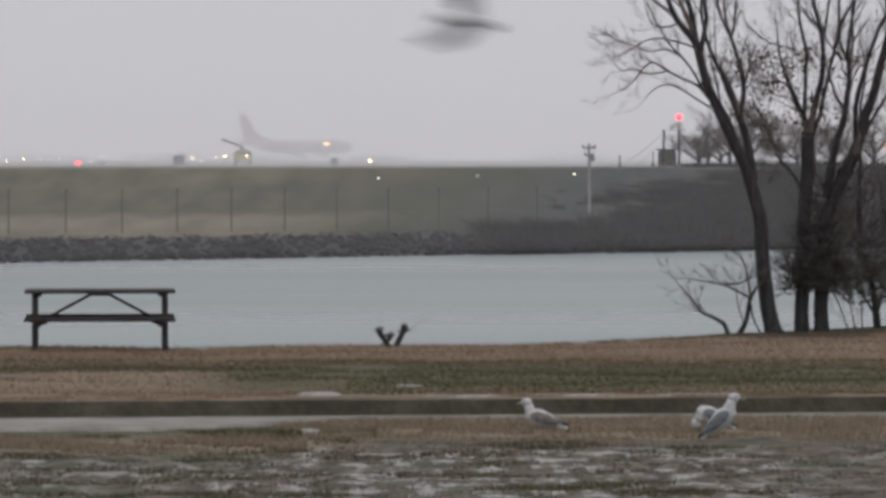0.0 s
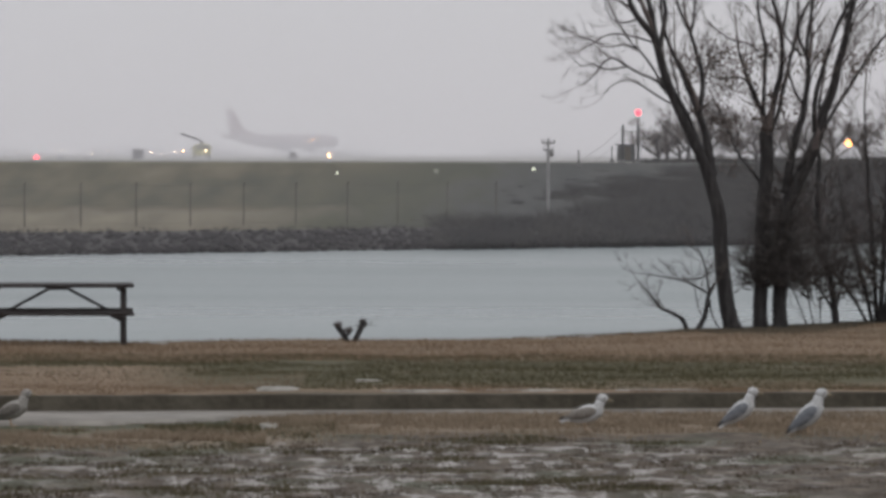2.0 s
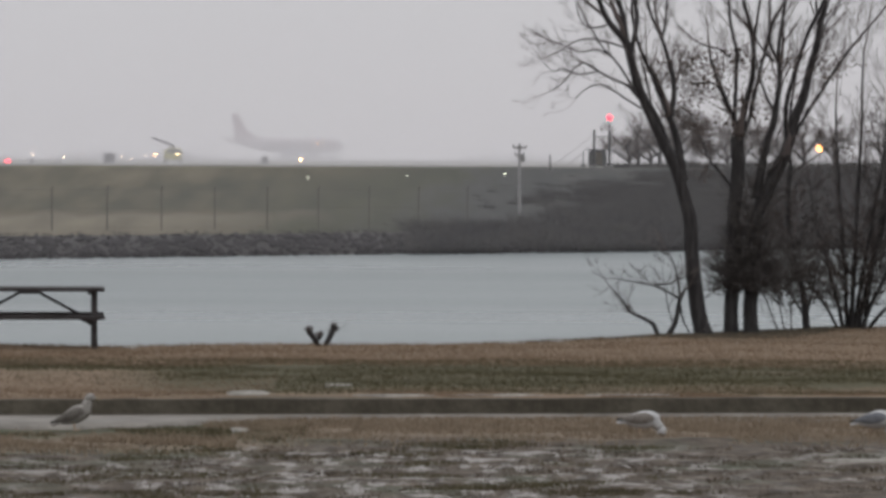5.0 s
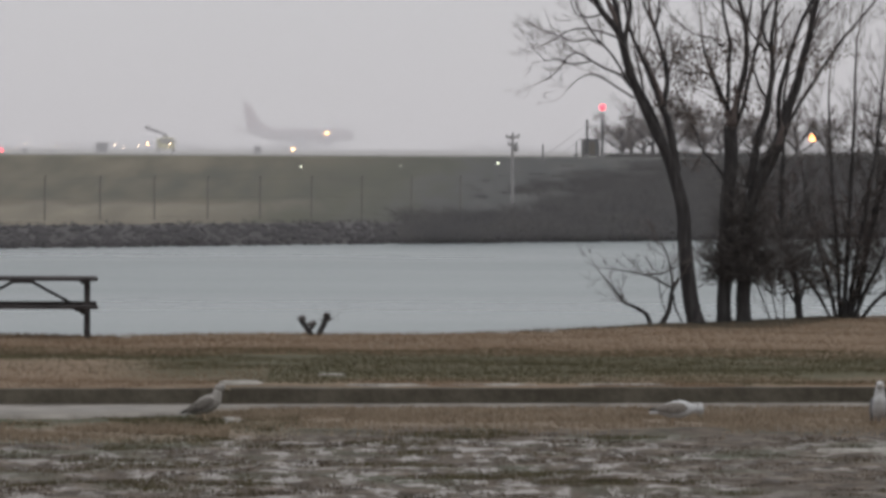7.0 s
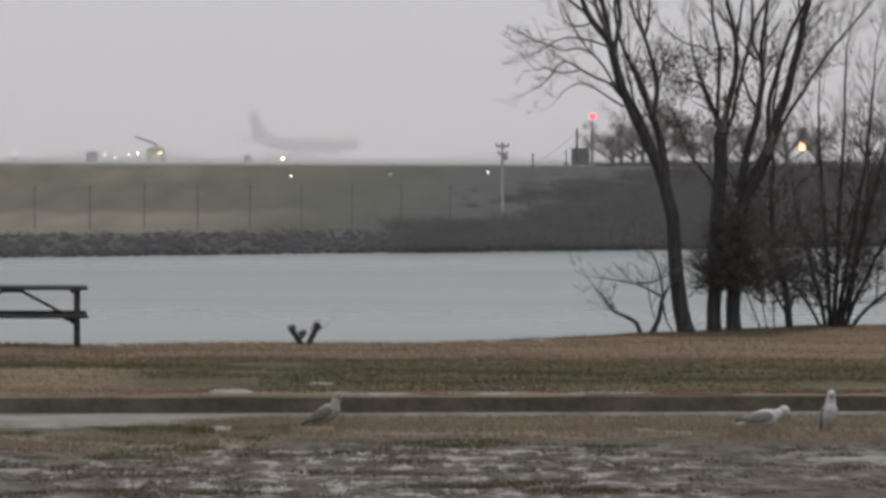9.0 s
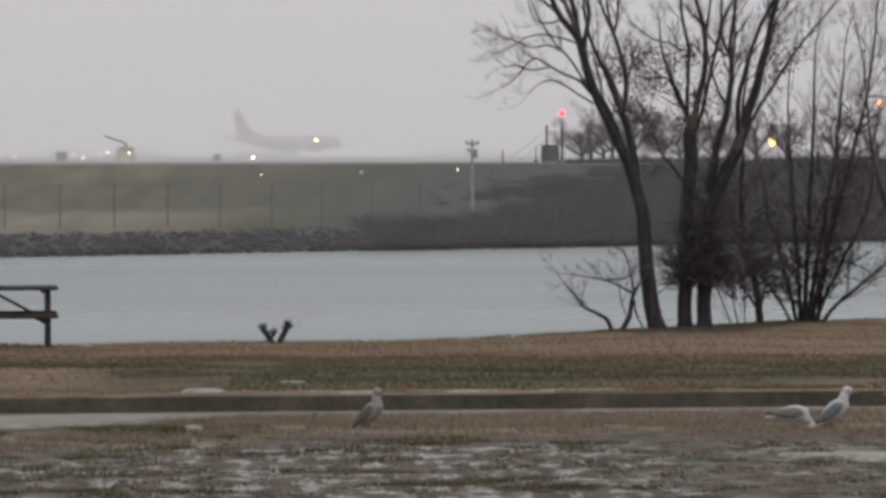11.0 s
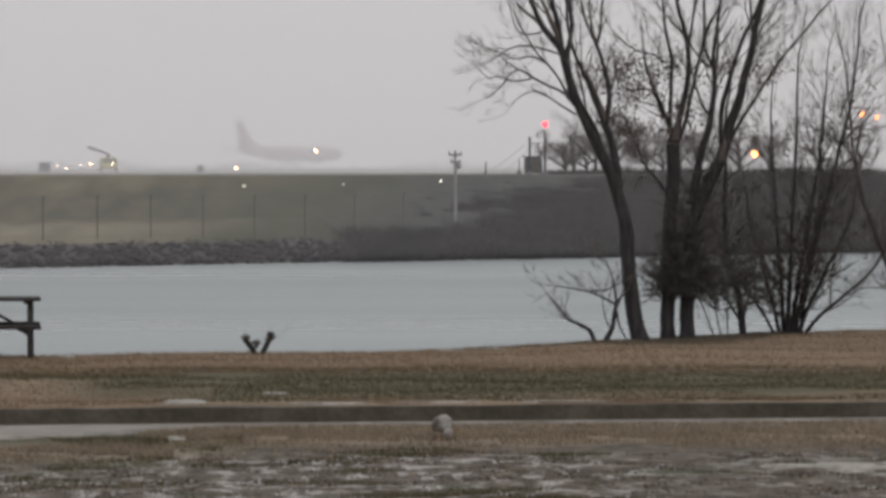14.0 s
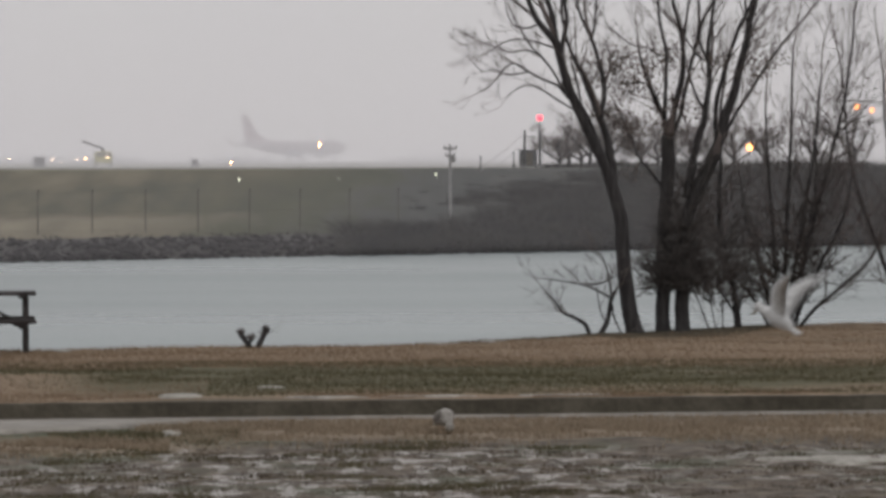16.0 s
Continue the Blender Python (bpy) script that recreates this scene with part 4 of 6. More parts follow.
# dead fallen boughs over the water
FALLEN = [
    arm(0.034, 0.007, 9, 0.3, 0.3, 0.6, -0.4, 0, 0.1, (-0.2, 0.04), (-0.25, 0.18), (-0.41, 0.28), (-0.56, 0.35), (-0.66, 0.49), (-0.79, 0.64)),
    arm(0.04, 0.012, 5, 0.3, 0.4, 0.6, -0.2, 0, 0, (-0.06, 0.04), (0.04, 0.24), (0.08, 0.47), (0.11, 0.58), (0.17, 0.66)),
    arm(0.016, 0.006, 10, 0.3, 0.3, 0.6, -0.4, 0, 0.15, (0.11, 0.52), (-0.05, 0.61), (-0.25, 0.7), (-0.48, 0.75), (-0.75, 0.79)),
    arm(0.015, 0.005, 7, 0.35, 0.3, 0.6, -0.2, 0, 0.1, (0.1, 0.51), (0.07, 0.73), (0.04, 0.92), (-0.03, 1.09), (-0.12, 1.14)),
    arm(0.013, 0.005, 6, 0.3, 0.3, 0.6, 0, 0.075, 0.12, (-0.25, 0.72), (-0.04, 0.73), (0.1, 0.79), (0.23, 0.84)),
    arm(0.016, 0.007, 3, 0.3, 0.3, 0.6, 0, 0, 0.05, (0.1, 0.45), (0.13, 0.28), (0.19, 0.13), (0.25, 0.04)),
    arm(0.01, 0.005, 4, 0.3, 0.3, 0.6, 0, 0, 0.05, (-0.01, 0.24), (-0.07, 0.43), (-0.1, 0.62)),
]
tree("fallen_branch", "dead grey fallen branch hanging over the lake bank", pose(4.0, 61.2, GZ), FALLEN, 61, category="branch", thick_twigs=(2, 4))


def build_stump():
    t = thing("pollarded_stump", "small pollarded willow stump with bristly knuckles", "stump", at=pose(-0.63, 57.41, 0.15))
    rnd = random.Random(5)
    V, F = [], []
    limb(V, F, ((-0.03, 0, -0.06), (-0.06, 0, 0.06), (-0.12, 0, 0.15), (-0.16, 0, 0.21)), 0.032, 0.034, rnd, wob=0.01)
    part("stem", mesh_of("stem", V, F, True), M_BARK, t)
    V, F = [], []
    limb(V, F, ((0.02, 0, -0.06), (0.06, 0, 0.07), (0.11, 0, 0.17), (0.15, 0, 0.26)), 0.036, 0.034, rnd, wob=0.01)
    part("stem", mesh_of("stem", V, F, True), M_BARK, t)
    V, F = [], []
    limb(V, F, ((-0.06, 0.02, 0.03), (-0.05, 0.02, 0.10), (-0.03, 0.02, 0.14)), 0.016, 0.014, rnd, wob=0.01)
    part("stem", mesh_of("stem", V, F, True), M_BARK, t)
    for c, r_ in (((-0.155, 0, 0.20), 0.042), ((0.145, 0, 0.25), 0.042), ((-0.03, 0.02, 0.13), 0.026)):
        bm_ = bmesh.new()
        bmesh.ops.create_icosphere(bm_, subdivisions=2, radius=r_, matrix=Matrix.Translation(c))
        for v in bm_.verts:
            v.co += (v.co - Vector(c)) * 0.6 * noise.noise(v.co * 30)
        part("knuckle", bm_, M_BARK, t, "gnarled cut knuckle")
    V, F = [], []
    for c in ((-0.16, 0, 0.20), (0.15, 0, 0.25), (0.13, 0, 0.20), (-0.03, 0.02, 0.14)):
        for _ in range(70):
            d = Vector((rnd.gauss(0, 0.6) + c[0], rnd.gauss(0, 0.6), rnd.uniform(0.1, 1.1)))
            grow(V, F, c, d, rnd.uniform(0.03, 0.10), 0.009, 0, rnd)
    grow(V, F, (0.12, 0, 0.17), (0.8, 0, 0.65), 0.26, 0.006, 1, rnd)
    part("bristles", mesh_of("bristles", V, F, True), M_TWIG, t, "tufts of cut twigs")
    return t


build_stump()


# ---------------------------------------------------------------- scrub on the embankment
def build_scrub_mesh(seed, h, w, stems):
    rnd = random.Random(seed)
    V, F = [], []
    for _ in range(stems):
        a = rnd.uniform(0, 2 * math.pi)
        r = rnd.random() ** 0.7
        p = Vector((math.cos(a) * r * w * 0.5, math.sin(a) * r * w * 0.5, -0.4))
        grow(V, F, p, (math.cos(a) * 0.45, math.sin(a) * 0.45, 1.0), h * rnd.uniform(0.5, 1.05), 0.035, 1, rnd, 0.4, 1.2, (6, 9), spread=0.8)
    return mesh_of("scrub_crown", V, F)


def slope_z(x, y):
    k = min(1.0, max(0.0, (y - 0.806 * x - 276.88) / 63.73))
    return -1.6 + 3.6 * (0.75 * k + 0.25 * k * k)


SCRUB = [build_scrub_mesh(100 + k, 2.4, 2.6, 46) for k in range(4)]
rnd = random.Random(77)
count = 0
RV, RF = [], []
for i in range(1250):
    u = rnd.uniform(148.0, 184)
    x = rnd.uniform(-7.0, 60.0)
    y = far_line(u, x)
    # the thicket's edge climbs the slope away from the grass and thins out
    edge = x - ((u - 150) * 0.30 + 0.5)
    if edge < 12.0 * rnd.random():
        continue
    hh = (0.42 if u > 178 else (0.6 if u > 170 else 0.9)) * min(1.0, 0.16 + edge / 26)
    full = min(1.0, 0.16 + edge / 24)
    size = (full * rnd.uniform(0.8, 1.3), full * rnd.uniform(0.8, 1.3), hh * rnd.uniform(0.5, 1.1))
    at = pose(x, y, slope_z(x, y) - 0.15 - max(0.0, 151 - u) * 0.28, 0, 0, rnd.uniform(0, 360))
    if count < 290 and x < 34:
        s = thing("scrub", "dense dark leafless scrub on the embankment", "shrub", group="embankment scrub", at=at)
        s.scale = size
        part("crown", SCRUB[i % 4], M_SCRUB, s)
        count += 1
    else:
        mm = at @ Matrix.Diagonal((*size, 1))
        k0 = len(RV)
        RV += [mm @ v.co for v in SCRUB[i % 4].vertices]
        RF += [tuple(k0 + j for j in p.vertices) for p in SCRUB[i % 4].polygons]
for i in range(110):
    x = 3.0 + 46.0 * rnd.random() ** 1.1
    u = rnd.uniform(146.6, 150.2)
    mm = pose(x, far_line(u, x), -3.05 + (u - 146.0) * 0.3, 0, 0, rnd.uniform(0, 360)) @ Matrix.Diagonal((1.3, 1.3, rnd.uniform(0.3, 0.55), 1))
    k0 = len(RV)
    RV += [mm @ v.co for v in SCRUB[i % 4].vertices]
    RF += [tuple(k0 + j for j in p.vertices) for p in SCRUB[i % 4].polygons]
me = mesh_of("scrub_thicket", RV, RF)
me.materials.append(M_SCRUB)
tagged(new("scrub_thicket", me), "dense dark leafless thicket covering the embankment", "shrub", kind="stuff")

# sparse low tufts between grass and rock
TUFT = [build_scrub_mesh(200 + k, 0.34, 1.7, 22) for k in range(2)]
for i in range(26):
    x = rnd.uniform(-32, 6)
    u = 150.6 + rnd.uniform(-0.3, 0.6)
    s = thing("low_shrub", "low dead brush above the rocks", "shrub", group="low brush along the rocks", at=pose(x, far_line(u, x), -1.62, 0, 0, rnd.uniform(0, 360)))
    part("crown", TUFT[i % 2], M_SCRUB, s)


# ---------------------------------------------------------------- fence on the far bank
def build_fence():
    f_ = thing("fence", "tall chain-link airfield fence with thin dark posts", "fence")
    V, F = [], []
    tube(V, F, [(0, 0, -0.3), (0, 0, 2.3), (0, -0.2, 2.5)], [0.044, 0.042, 0.03], 6)
    post = mesh_of("post", V, F)
    n = 0
    for k in range(-6, 11):
        x = -24.4 + 3.02 * k
        y = far_line(151.9, x)
        p = part("post", post, M_POST, f_)
        p.matrix_basis = pose(x, y, slope_z(x, y), 0, 0, 24)
        n += 1
    for z in (0.1, 1.2, 2.3):
        V, F = [], []
        x0, x1 = -24.4 - 18.1, -24.4 + 3.02 * 10
        tube(V, F, [(x0, far_line(151.9, x0), -1.56 + z), (x1, far_line(151.9, x1), -1.56 + z)], [0.008, 0.008], 4)
        part("wire", mesh_of("wire", V, F), M_POST, f_)
    return f_


build_fence()


# ---------------------------------------------------------------- poles, beacons and signs on the far side
def lamp_head(name, at, r, material, parent=None, label=""):
    bm_ = bmesh.new()
    ball(bm_, at, r, seg=10)
    return part(name, bm_, material, parent, label)


def build_utility_pole():
    y = 289.33
    x, zb = spot(1043, y, 385)
    zt = spot(1043, y, 254)[1]
    h = zt - zb
    t = thing("utility_pole", "pale weathered utility pole with crossarms on the embankment", "utility pole", at=pose(x, y, zb))
    bm_ = bmesh.new()
    cyl(bm_, (0, 0, -0.8), (0, 0, h), 0.105, 0.08)
    part("pole", bm_, M_POLE, t)
    for z, w in ((h - 0.28, 0.42), (h - 0.75, 0.30)):
        bm_ = bmesh.new()
        box(bm_, -w, w, -0.16, -0.05, z - 0.07, z + 0.07, 0.01)
        part("crossarm", bm_, M_POLE, t)
        for s in (-1, 0, 1):
            bm_ = bmesh.new()
            lathe(bm_, [(0.03, 0), (0.06, 0.03), (0.045, 0.08), (0.06, 0.12), (0.02, 0.18)], 8, Matrix.Translation((s * w * 0.9, -0.1, z + 0.06)) @ pose(0, 0, 0, 0, -90, 0))
            part("insulator", bm_, M_POLE, t)
    bm_ = bmesh.new()
    lathe(bm_, [(0.10, 0), (0.13, 0.03), (0.13, 0.4), (0.10, 0.44)], 10, Matrix.Translation((0.22, -0.05, h - 1.15)) @ pose(0, 0, 0, 0, -90, 0))
    part("transformer", bm_, M_POLE, t)


build_utility_pole()


def build_mast(px, top, y, name, label, beacon=False, r=0.11):
    x, zt = spot(px, y, top)
    zb = slope_z(x, y)
    t = thing(name, label, "mast", at=pose(x, y, zb))
    bm_ = bmesh.new()
    cyl(bm_, (0, 0, -0.3), (0, 0, zt - zb), r, r * 0.8)
    part("pole", bm_, M_DARK, t)
    bm_ = bmesh.new()
    box(bm_, -0.16, 0.16, -0.1, 0.1, -0.1, 0.25, 0.02)
    part("footing", bm_, M_STEEL, t)
    if beacon:
        bm_ = bmesh.new()
        cyl(bm_, (0, 0, zt - zb), (0, 0, zt - zb + 0.86), 0.03)
        part("spigot", bm_, M_DARK, t)
        lamp_head("beacon", (0, 0, zt - zb + 1.06), 0.23, M_RED_L, t, "glowing red obstruction light")
    return t


build_mast(1202, 232, 358.92, "beacon_mast", "dark mast carrying a glowing red obstruction light", True)
build_mast(1175, 230, 359.84, "mast", "plain dark steel mast on the embankment")
build_mast(1097, 274, 347.93, "mast", "short dark post at the embankment top", r=0.06)
build_mast(1156, 268, 355.26, "mast", "short dark post at the embankment top", r=0.05)


def build_cabinet():
    y = 360.75
    x, zt = spot(1181, y, 266)
    zb = slope_z(x, y)
    h = zt - zb
    t = thing("equipment_shelter", "dark raised equipment cabinet between two masts", "cabinet", at=pose(x, y, zb))
    bm_ = bmesh.new()
    box(bm_, -0.7, 0.7, -0.5, 0.5, h - 1.25, h, 0.1)
    part("body", bm_, M_CABINET, t)
    bm_ = bmesh.new()
    box(bm_, -0.85, 0.85, -0.6, 0.6, h + 0.004, h + 0.08, 0.02)
    part("roof", bm_, M_DARK, t)
    bm_ = bmesh.new()
    box(bm_, -0.35, 0.35, -0.53, -0.503, h - 1.15, h - 0.1, 0.01)
    part("door", bm_, M_POST, t)
    for s in (-1, 1):
        bm_ = bmesh.new()
        box(bm_, s * 0.6 - 0.06, s * 0.6 + 0.06, -0.06, 0.06, -0.3, h - 1.25)
        part("leg", bm_, M_DARK, t)
    # a crossbar ties the two masts
    x0, z0 = spot(1175, 359.29, 241)
    x1, _ = spot(1202, 359.29, 241)
    c = thing("crossbar", "thin steel bar tying two masts together", "bar", at=pose(x0, 359.29, z0))
    bm_ = bmesh.new()
    cyl(bm_, (0.0, 0, 0), (x1 - x0, 0, 0), 0.035)
    part("bar", bm_, M_STEEL, c)


build_cabinet()


def build_stay(px0, py0, px1, py1, y):
    x0, z0 = spot(px0, y, py0)
    x1, z1 = spot(px1, y, py1)
    t = thing("guy_wire", "thin steel guy wire running down from a mast", "wire", at=pose(x0, y, z0))
    V, F = [], []
    tube(V, F, [(0, 0, 0), ((x1 - x0) / 2, 0, (z1 - z0) / 2 - 0.12), (x1 - x0, 0, z1 - z0)], [0.018] * 3, 4)
    part("wire", mesh_of("wire", V, F), M_STEEL, t)


build_stay(1175, 236, 1100, 294, 359.65)
build_stay(1175, 250, 1125, 294, 359.65)
build_stay(1202, 244, 1245, 300, 359.65)


def build_sign(px, py, w, h, y, label):
    x, z = spot(px, y, py)
    t = thing("airfield_sign", label, "sign", group="airfield signs", at=pose(x, y, 2.08))
    z -= 2.08
    bm_ = bmesh.new()
    box(bm_, -w / 2, w / 2, -0.12, 0.12, z - h / 2, z + h / 2, 0.03)
    part("board", bm_, M_DARK, t)
    for s in (-1, 1):
        bm_ = bmesh.new()
        box(bm_, s * w * 0.33 - 0.05, s * w * 0.33 + 0.05, -0.05, 0.05, -0.2, z - h / 2)
        part("leg", bm_, M_DARK, t)


build_sign(317, 283, 1.35, 1.15, 549, "dark square airfield sign board seen from behind")
build_sign(592, 286, 0.95, 0.95, 604, "small dark airfield sign board on short legs")
build_sign(181, 290, 0.5, 0.7, 549, "small dark marker box on the airfield")
build_sign(227, 290, 0.6, 0.4, 604, "small dark marker box on the airfield")


def build_truck():
    y = 604.31
    x = spot(430, y, 285)[0]
    t = thing("boom_truck", "yellow airfield service truck with a raised dark boom", "truck", at=pose(x, y, 2.0, 0, 0, 4))
    bm_ = bmesh.new()
    box(bm_, -1.15, 1.15, -1.5, 3.4, 0.42, 1.75, 0.05)
    part("body", bm_, M_YELLOW, t)
    bm_ = bmesh.new()
    box(bm_, -1.08, 1.08, -3.3, -1.55, 0.42, 1.95, 0.16)
    part("cab", bm_, M_YELLOW, t)
    bm_ = bmesh.new()
    box(bm_, -0.9, 0.9, -3.34, -3.3, 1.3, 1.75, 0.01)
    part("windscreen", bm_, M_GLASS, t)
    for sx in (-1, 1):
        for yy in (-2.5, 1.6, 2.7):
            w_ = part("wheel", lathe(bmesh.new(), [(0.30, -0.14), (0.46, -0.12), (0.48, 0), (0.46, 0.12), (0.30, 0.14)], 16, pose(sx * 0.98, yy, 0.48)), M_RUBBER, t)
            part("hub", lathe(bmesh.new(), [(0.12, -0.15), (0.2, -0.145), (0.2, 0.145), (0.12, 0.15)], 10, pose(sx * 0.98, yy, 0.48)), M_STEEL, w_)
    bm_ = bmesh.new()
    cyl(bm_, (0, 1.2, 1.75), (0, 1.2, 2.35), 0.3, 0.24)
    part("turret", bm_, M_DARK, t)
    bm_ = bmesh.new()
    beam(bm_, (0.15, 1.2, 2.3), (-2.3, 0.2, 3.15), 0.26, 0.28, 0.03)
    part("boom", bm_, M_DARK, t)
    bm_ = bmesh.new()
    box(bm_, -2.75, -2.2, -0.1, 0.5, 3.05, 3.4, 0.05)
    part("basket", bm_, M_DARK, t)
    lamp_head("work_light", (0.45, -3.3, 1.15), 0.09, M_WHITE_L, t, "glowing work light")


build_truck()


def build_lamp(px, py, y, r, material, label, name="airfield_light", category="airfield light", group="airfield lights", ground_z=2.08):
    x, z = spot(px, y, py)
    t = thing(name, label, category, group=group, at=pose(x, y, ground_z))
    bm_ = bmesh.new()
    cyl(bm_, (0, 0.02, -0.3), (0, 0.02, max(0.05, z - ground_z)), min(0.07, r * 0.35), None, 8)
    part("stem", bm_, M_STEEL, t)
    lamp_head("lamp", (0, 0, z - ground_z), r, material, t)


for px, py, r, w in ((12, 284, .30, 1), (42, 281, .34, 2), (72, 283, .2, 1), (28, 285, .26, 2), (104, 281, .22, 1), (162, 287, .20, 1), (182, 277, .32, 1), (236, 282, .26, 1), (264, 279, .2, 1),
                     (340, 280, .33, 1), (356, 285, .25, 1), (382, 279, .28, 1), (398, 277, .44, 2), (425, 277, .26, 1), (-40, 282, .3, 2), (-75, 280, .25, 1)):
    build_lamp(px, py, 806, r * 0.31, M_WARM if w == 2 else M_WHITE_L, "warm white airfield lamp glowing through the mist")
build_lamp(138, 291, 586, 0.42, M_RED_L, "red glowing airfield light low in the mist")
build_lamp(655, 285, 549, 0.135, M_WARM, "bright warm runway edge light on a short stem")
for px, py, r in ((669, 316, 0.055), (1017, 308, 0.07), (845, 312, 0.03)):
    y = 0.0
    lo_, hi_ = 256.37, 393.71
    for _ in range(40):
        y = (lo_ + hi_) / 2
        x, z = spot(px, y, py)
        if z > slope_z(x, y) + 0.35:
            lo_ = y
        else:
            hi_ = y
    build_lamp(px, py, y, r, M_GREEN_L, "small pale light on the grass embankment", group="embankment lights", ground_z=slope_z(x, y))
for px, py, y, r, m_ in ((1575, 260, 439, 0.36, M_AMBER), (1766, 190, 439, 0.28, M_SODIUM), (1792, 196, 439, 0.22, M_SODIUM)):
    build_lamp(px, py, y, r, m_, "tall amber street lamp beyond the embankment", "street_lamp", "street lamp", "amber street lamps")


# bare trees beyond the embankment
def far_tree(px, y, h, seed, w=1.0):
    x = (px - 784) / 8142.2 * y
    tree("distant_tree", "bare hazy tree beyond the embankment", pose(x, y, 2.05), [
        (((0, 0, -0.2), (0.1, 0, h * 0.3), (-0.1 * w, 0, h * 0.6), (0.1, 0, h * 0.85)), 0.16, 0.06, 18, h * 0.33, 2, 0.12, 0.9, 0),
        (((0, 0, h * 0.25), (0.5 * w, 0, h * 0.5), (0.9 * w, 0, h * 0.75)), 0.1, 0.04, 10, h * 0.3, 2, 0.2, 0.8, 0.3),
        (((0, 0, h * 0.2), (-0.6 * w, 0, h * 0.45), (-1.1 * w, 0, h * 0.65)), 0.1, 0.04, 10, h * 0.3, 2, 0.2, 0.8, -0.3)], seed, leaves=2400, twig_mat=M_SCRUB, leaf=2.4)


for i, (px, y, h, w) in enumerate(((1236, 394, 2.4, 1.5), (1252, 398, 3.3, 1.6), (1274, 402, 2.6, 1.8), (1290, 388, 4.4, 1.8), (1312, 396, 3.4, 1.5), (1330, 403, 3.8, 1.6), (1352, 412, 2.4, 1), (1380, 405, 3.2, 1.4), (1410, 400, 2.6, 1.4), (1440, 407, 3.0, 1), (1470, 402, 2.4, 1.2), (1500, 403, 3.4, 1.2), (1545, 408, 3.2, 1.3), (1600, 414, 3.4, 1.2), (1690, 407, 3.8, 1.2), (1760, 414, 3.6, 1.2))):
    far_tree(px, y - 14, h, 300 + i, w)


def build_hedge():
    """Low brush along the top of the embankment, below the bare trees."""
    g = random.Random(515)
    V, F = [], []
    for _ in range(46):
        a = g.uniform(0.054, 0.125)
        y = g.uniform(372, 392)
        mm = pose(a * y, y, 1.95, 0, 0, g.uniform(0, 360)) @ Matrix.Diagonal((g.uniform(0.7, 1.1), 1.0, g.uniform(0.12, 0.32), 1))
        src = SCRUB[g.randrange(4)]
        k = len(V)
        V += [mm @ v.co for v in src.vertices]
        F += [tuple(k + j for j in p.vertices) for p in src.polygons]
    me_ = mesh_of("low_brush", V, F)
    me_.materials.append(M_SCRUB)
    tagged(new("low_brush", me_), "low bare brush along the embankment top", "shrub", kind="stuff")


build_hedge()


def build_far_woods():
    """A low band of woods and sheds far beyond the runway."""
    g = random.Random(404)
    V, F = [], []
    for _ in range(160):
        x = g.uniform(-420, 520)
        if -20 < x < 60 and g.random() < 0.6:
            continue
        y = g.uniform(1500, 1640)
        src = SCRUB[g.randrange(4)]
        mm = pose(x, y, 2.2, 0, 0, g.uniform(0, 360)) @ Matrix.Diagonal((4.5 * g.uniform(0.7, 1.5), 4.5, 1.4 * g.uniform(0.5, 1.3), 1))
        k = len(V)
        keep = list(src.polygons)[::7]
        for p in keep:
            V += [mm @ src.vertices[j].co for j in p.vertices]
            F.append(tuple(range(len(V) - len(p.vertices), len(V))))
    me_ = mesh_of("far_woods", V, F)
    me_.materials.append(M_SCRUB)
    tagged(new("far_woods", me_), "faint band of bare woods beyond the runway", "woods", kind="stuff")


build_far_woods()


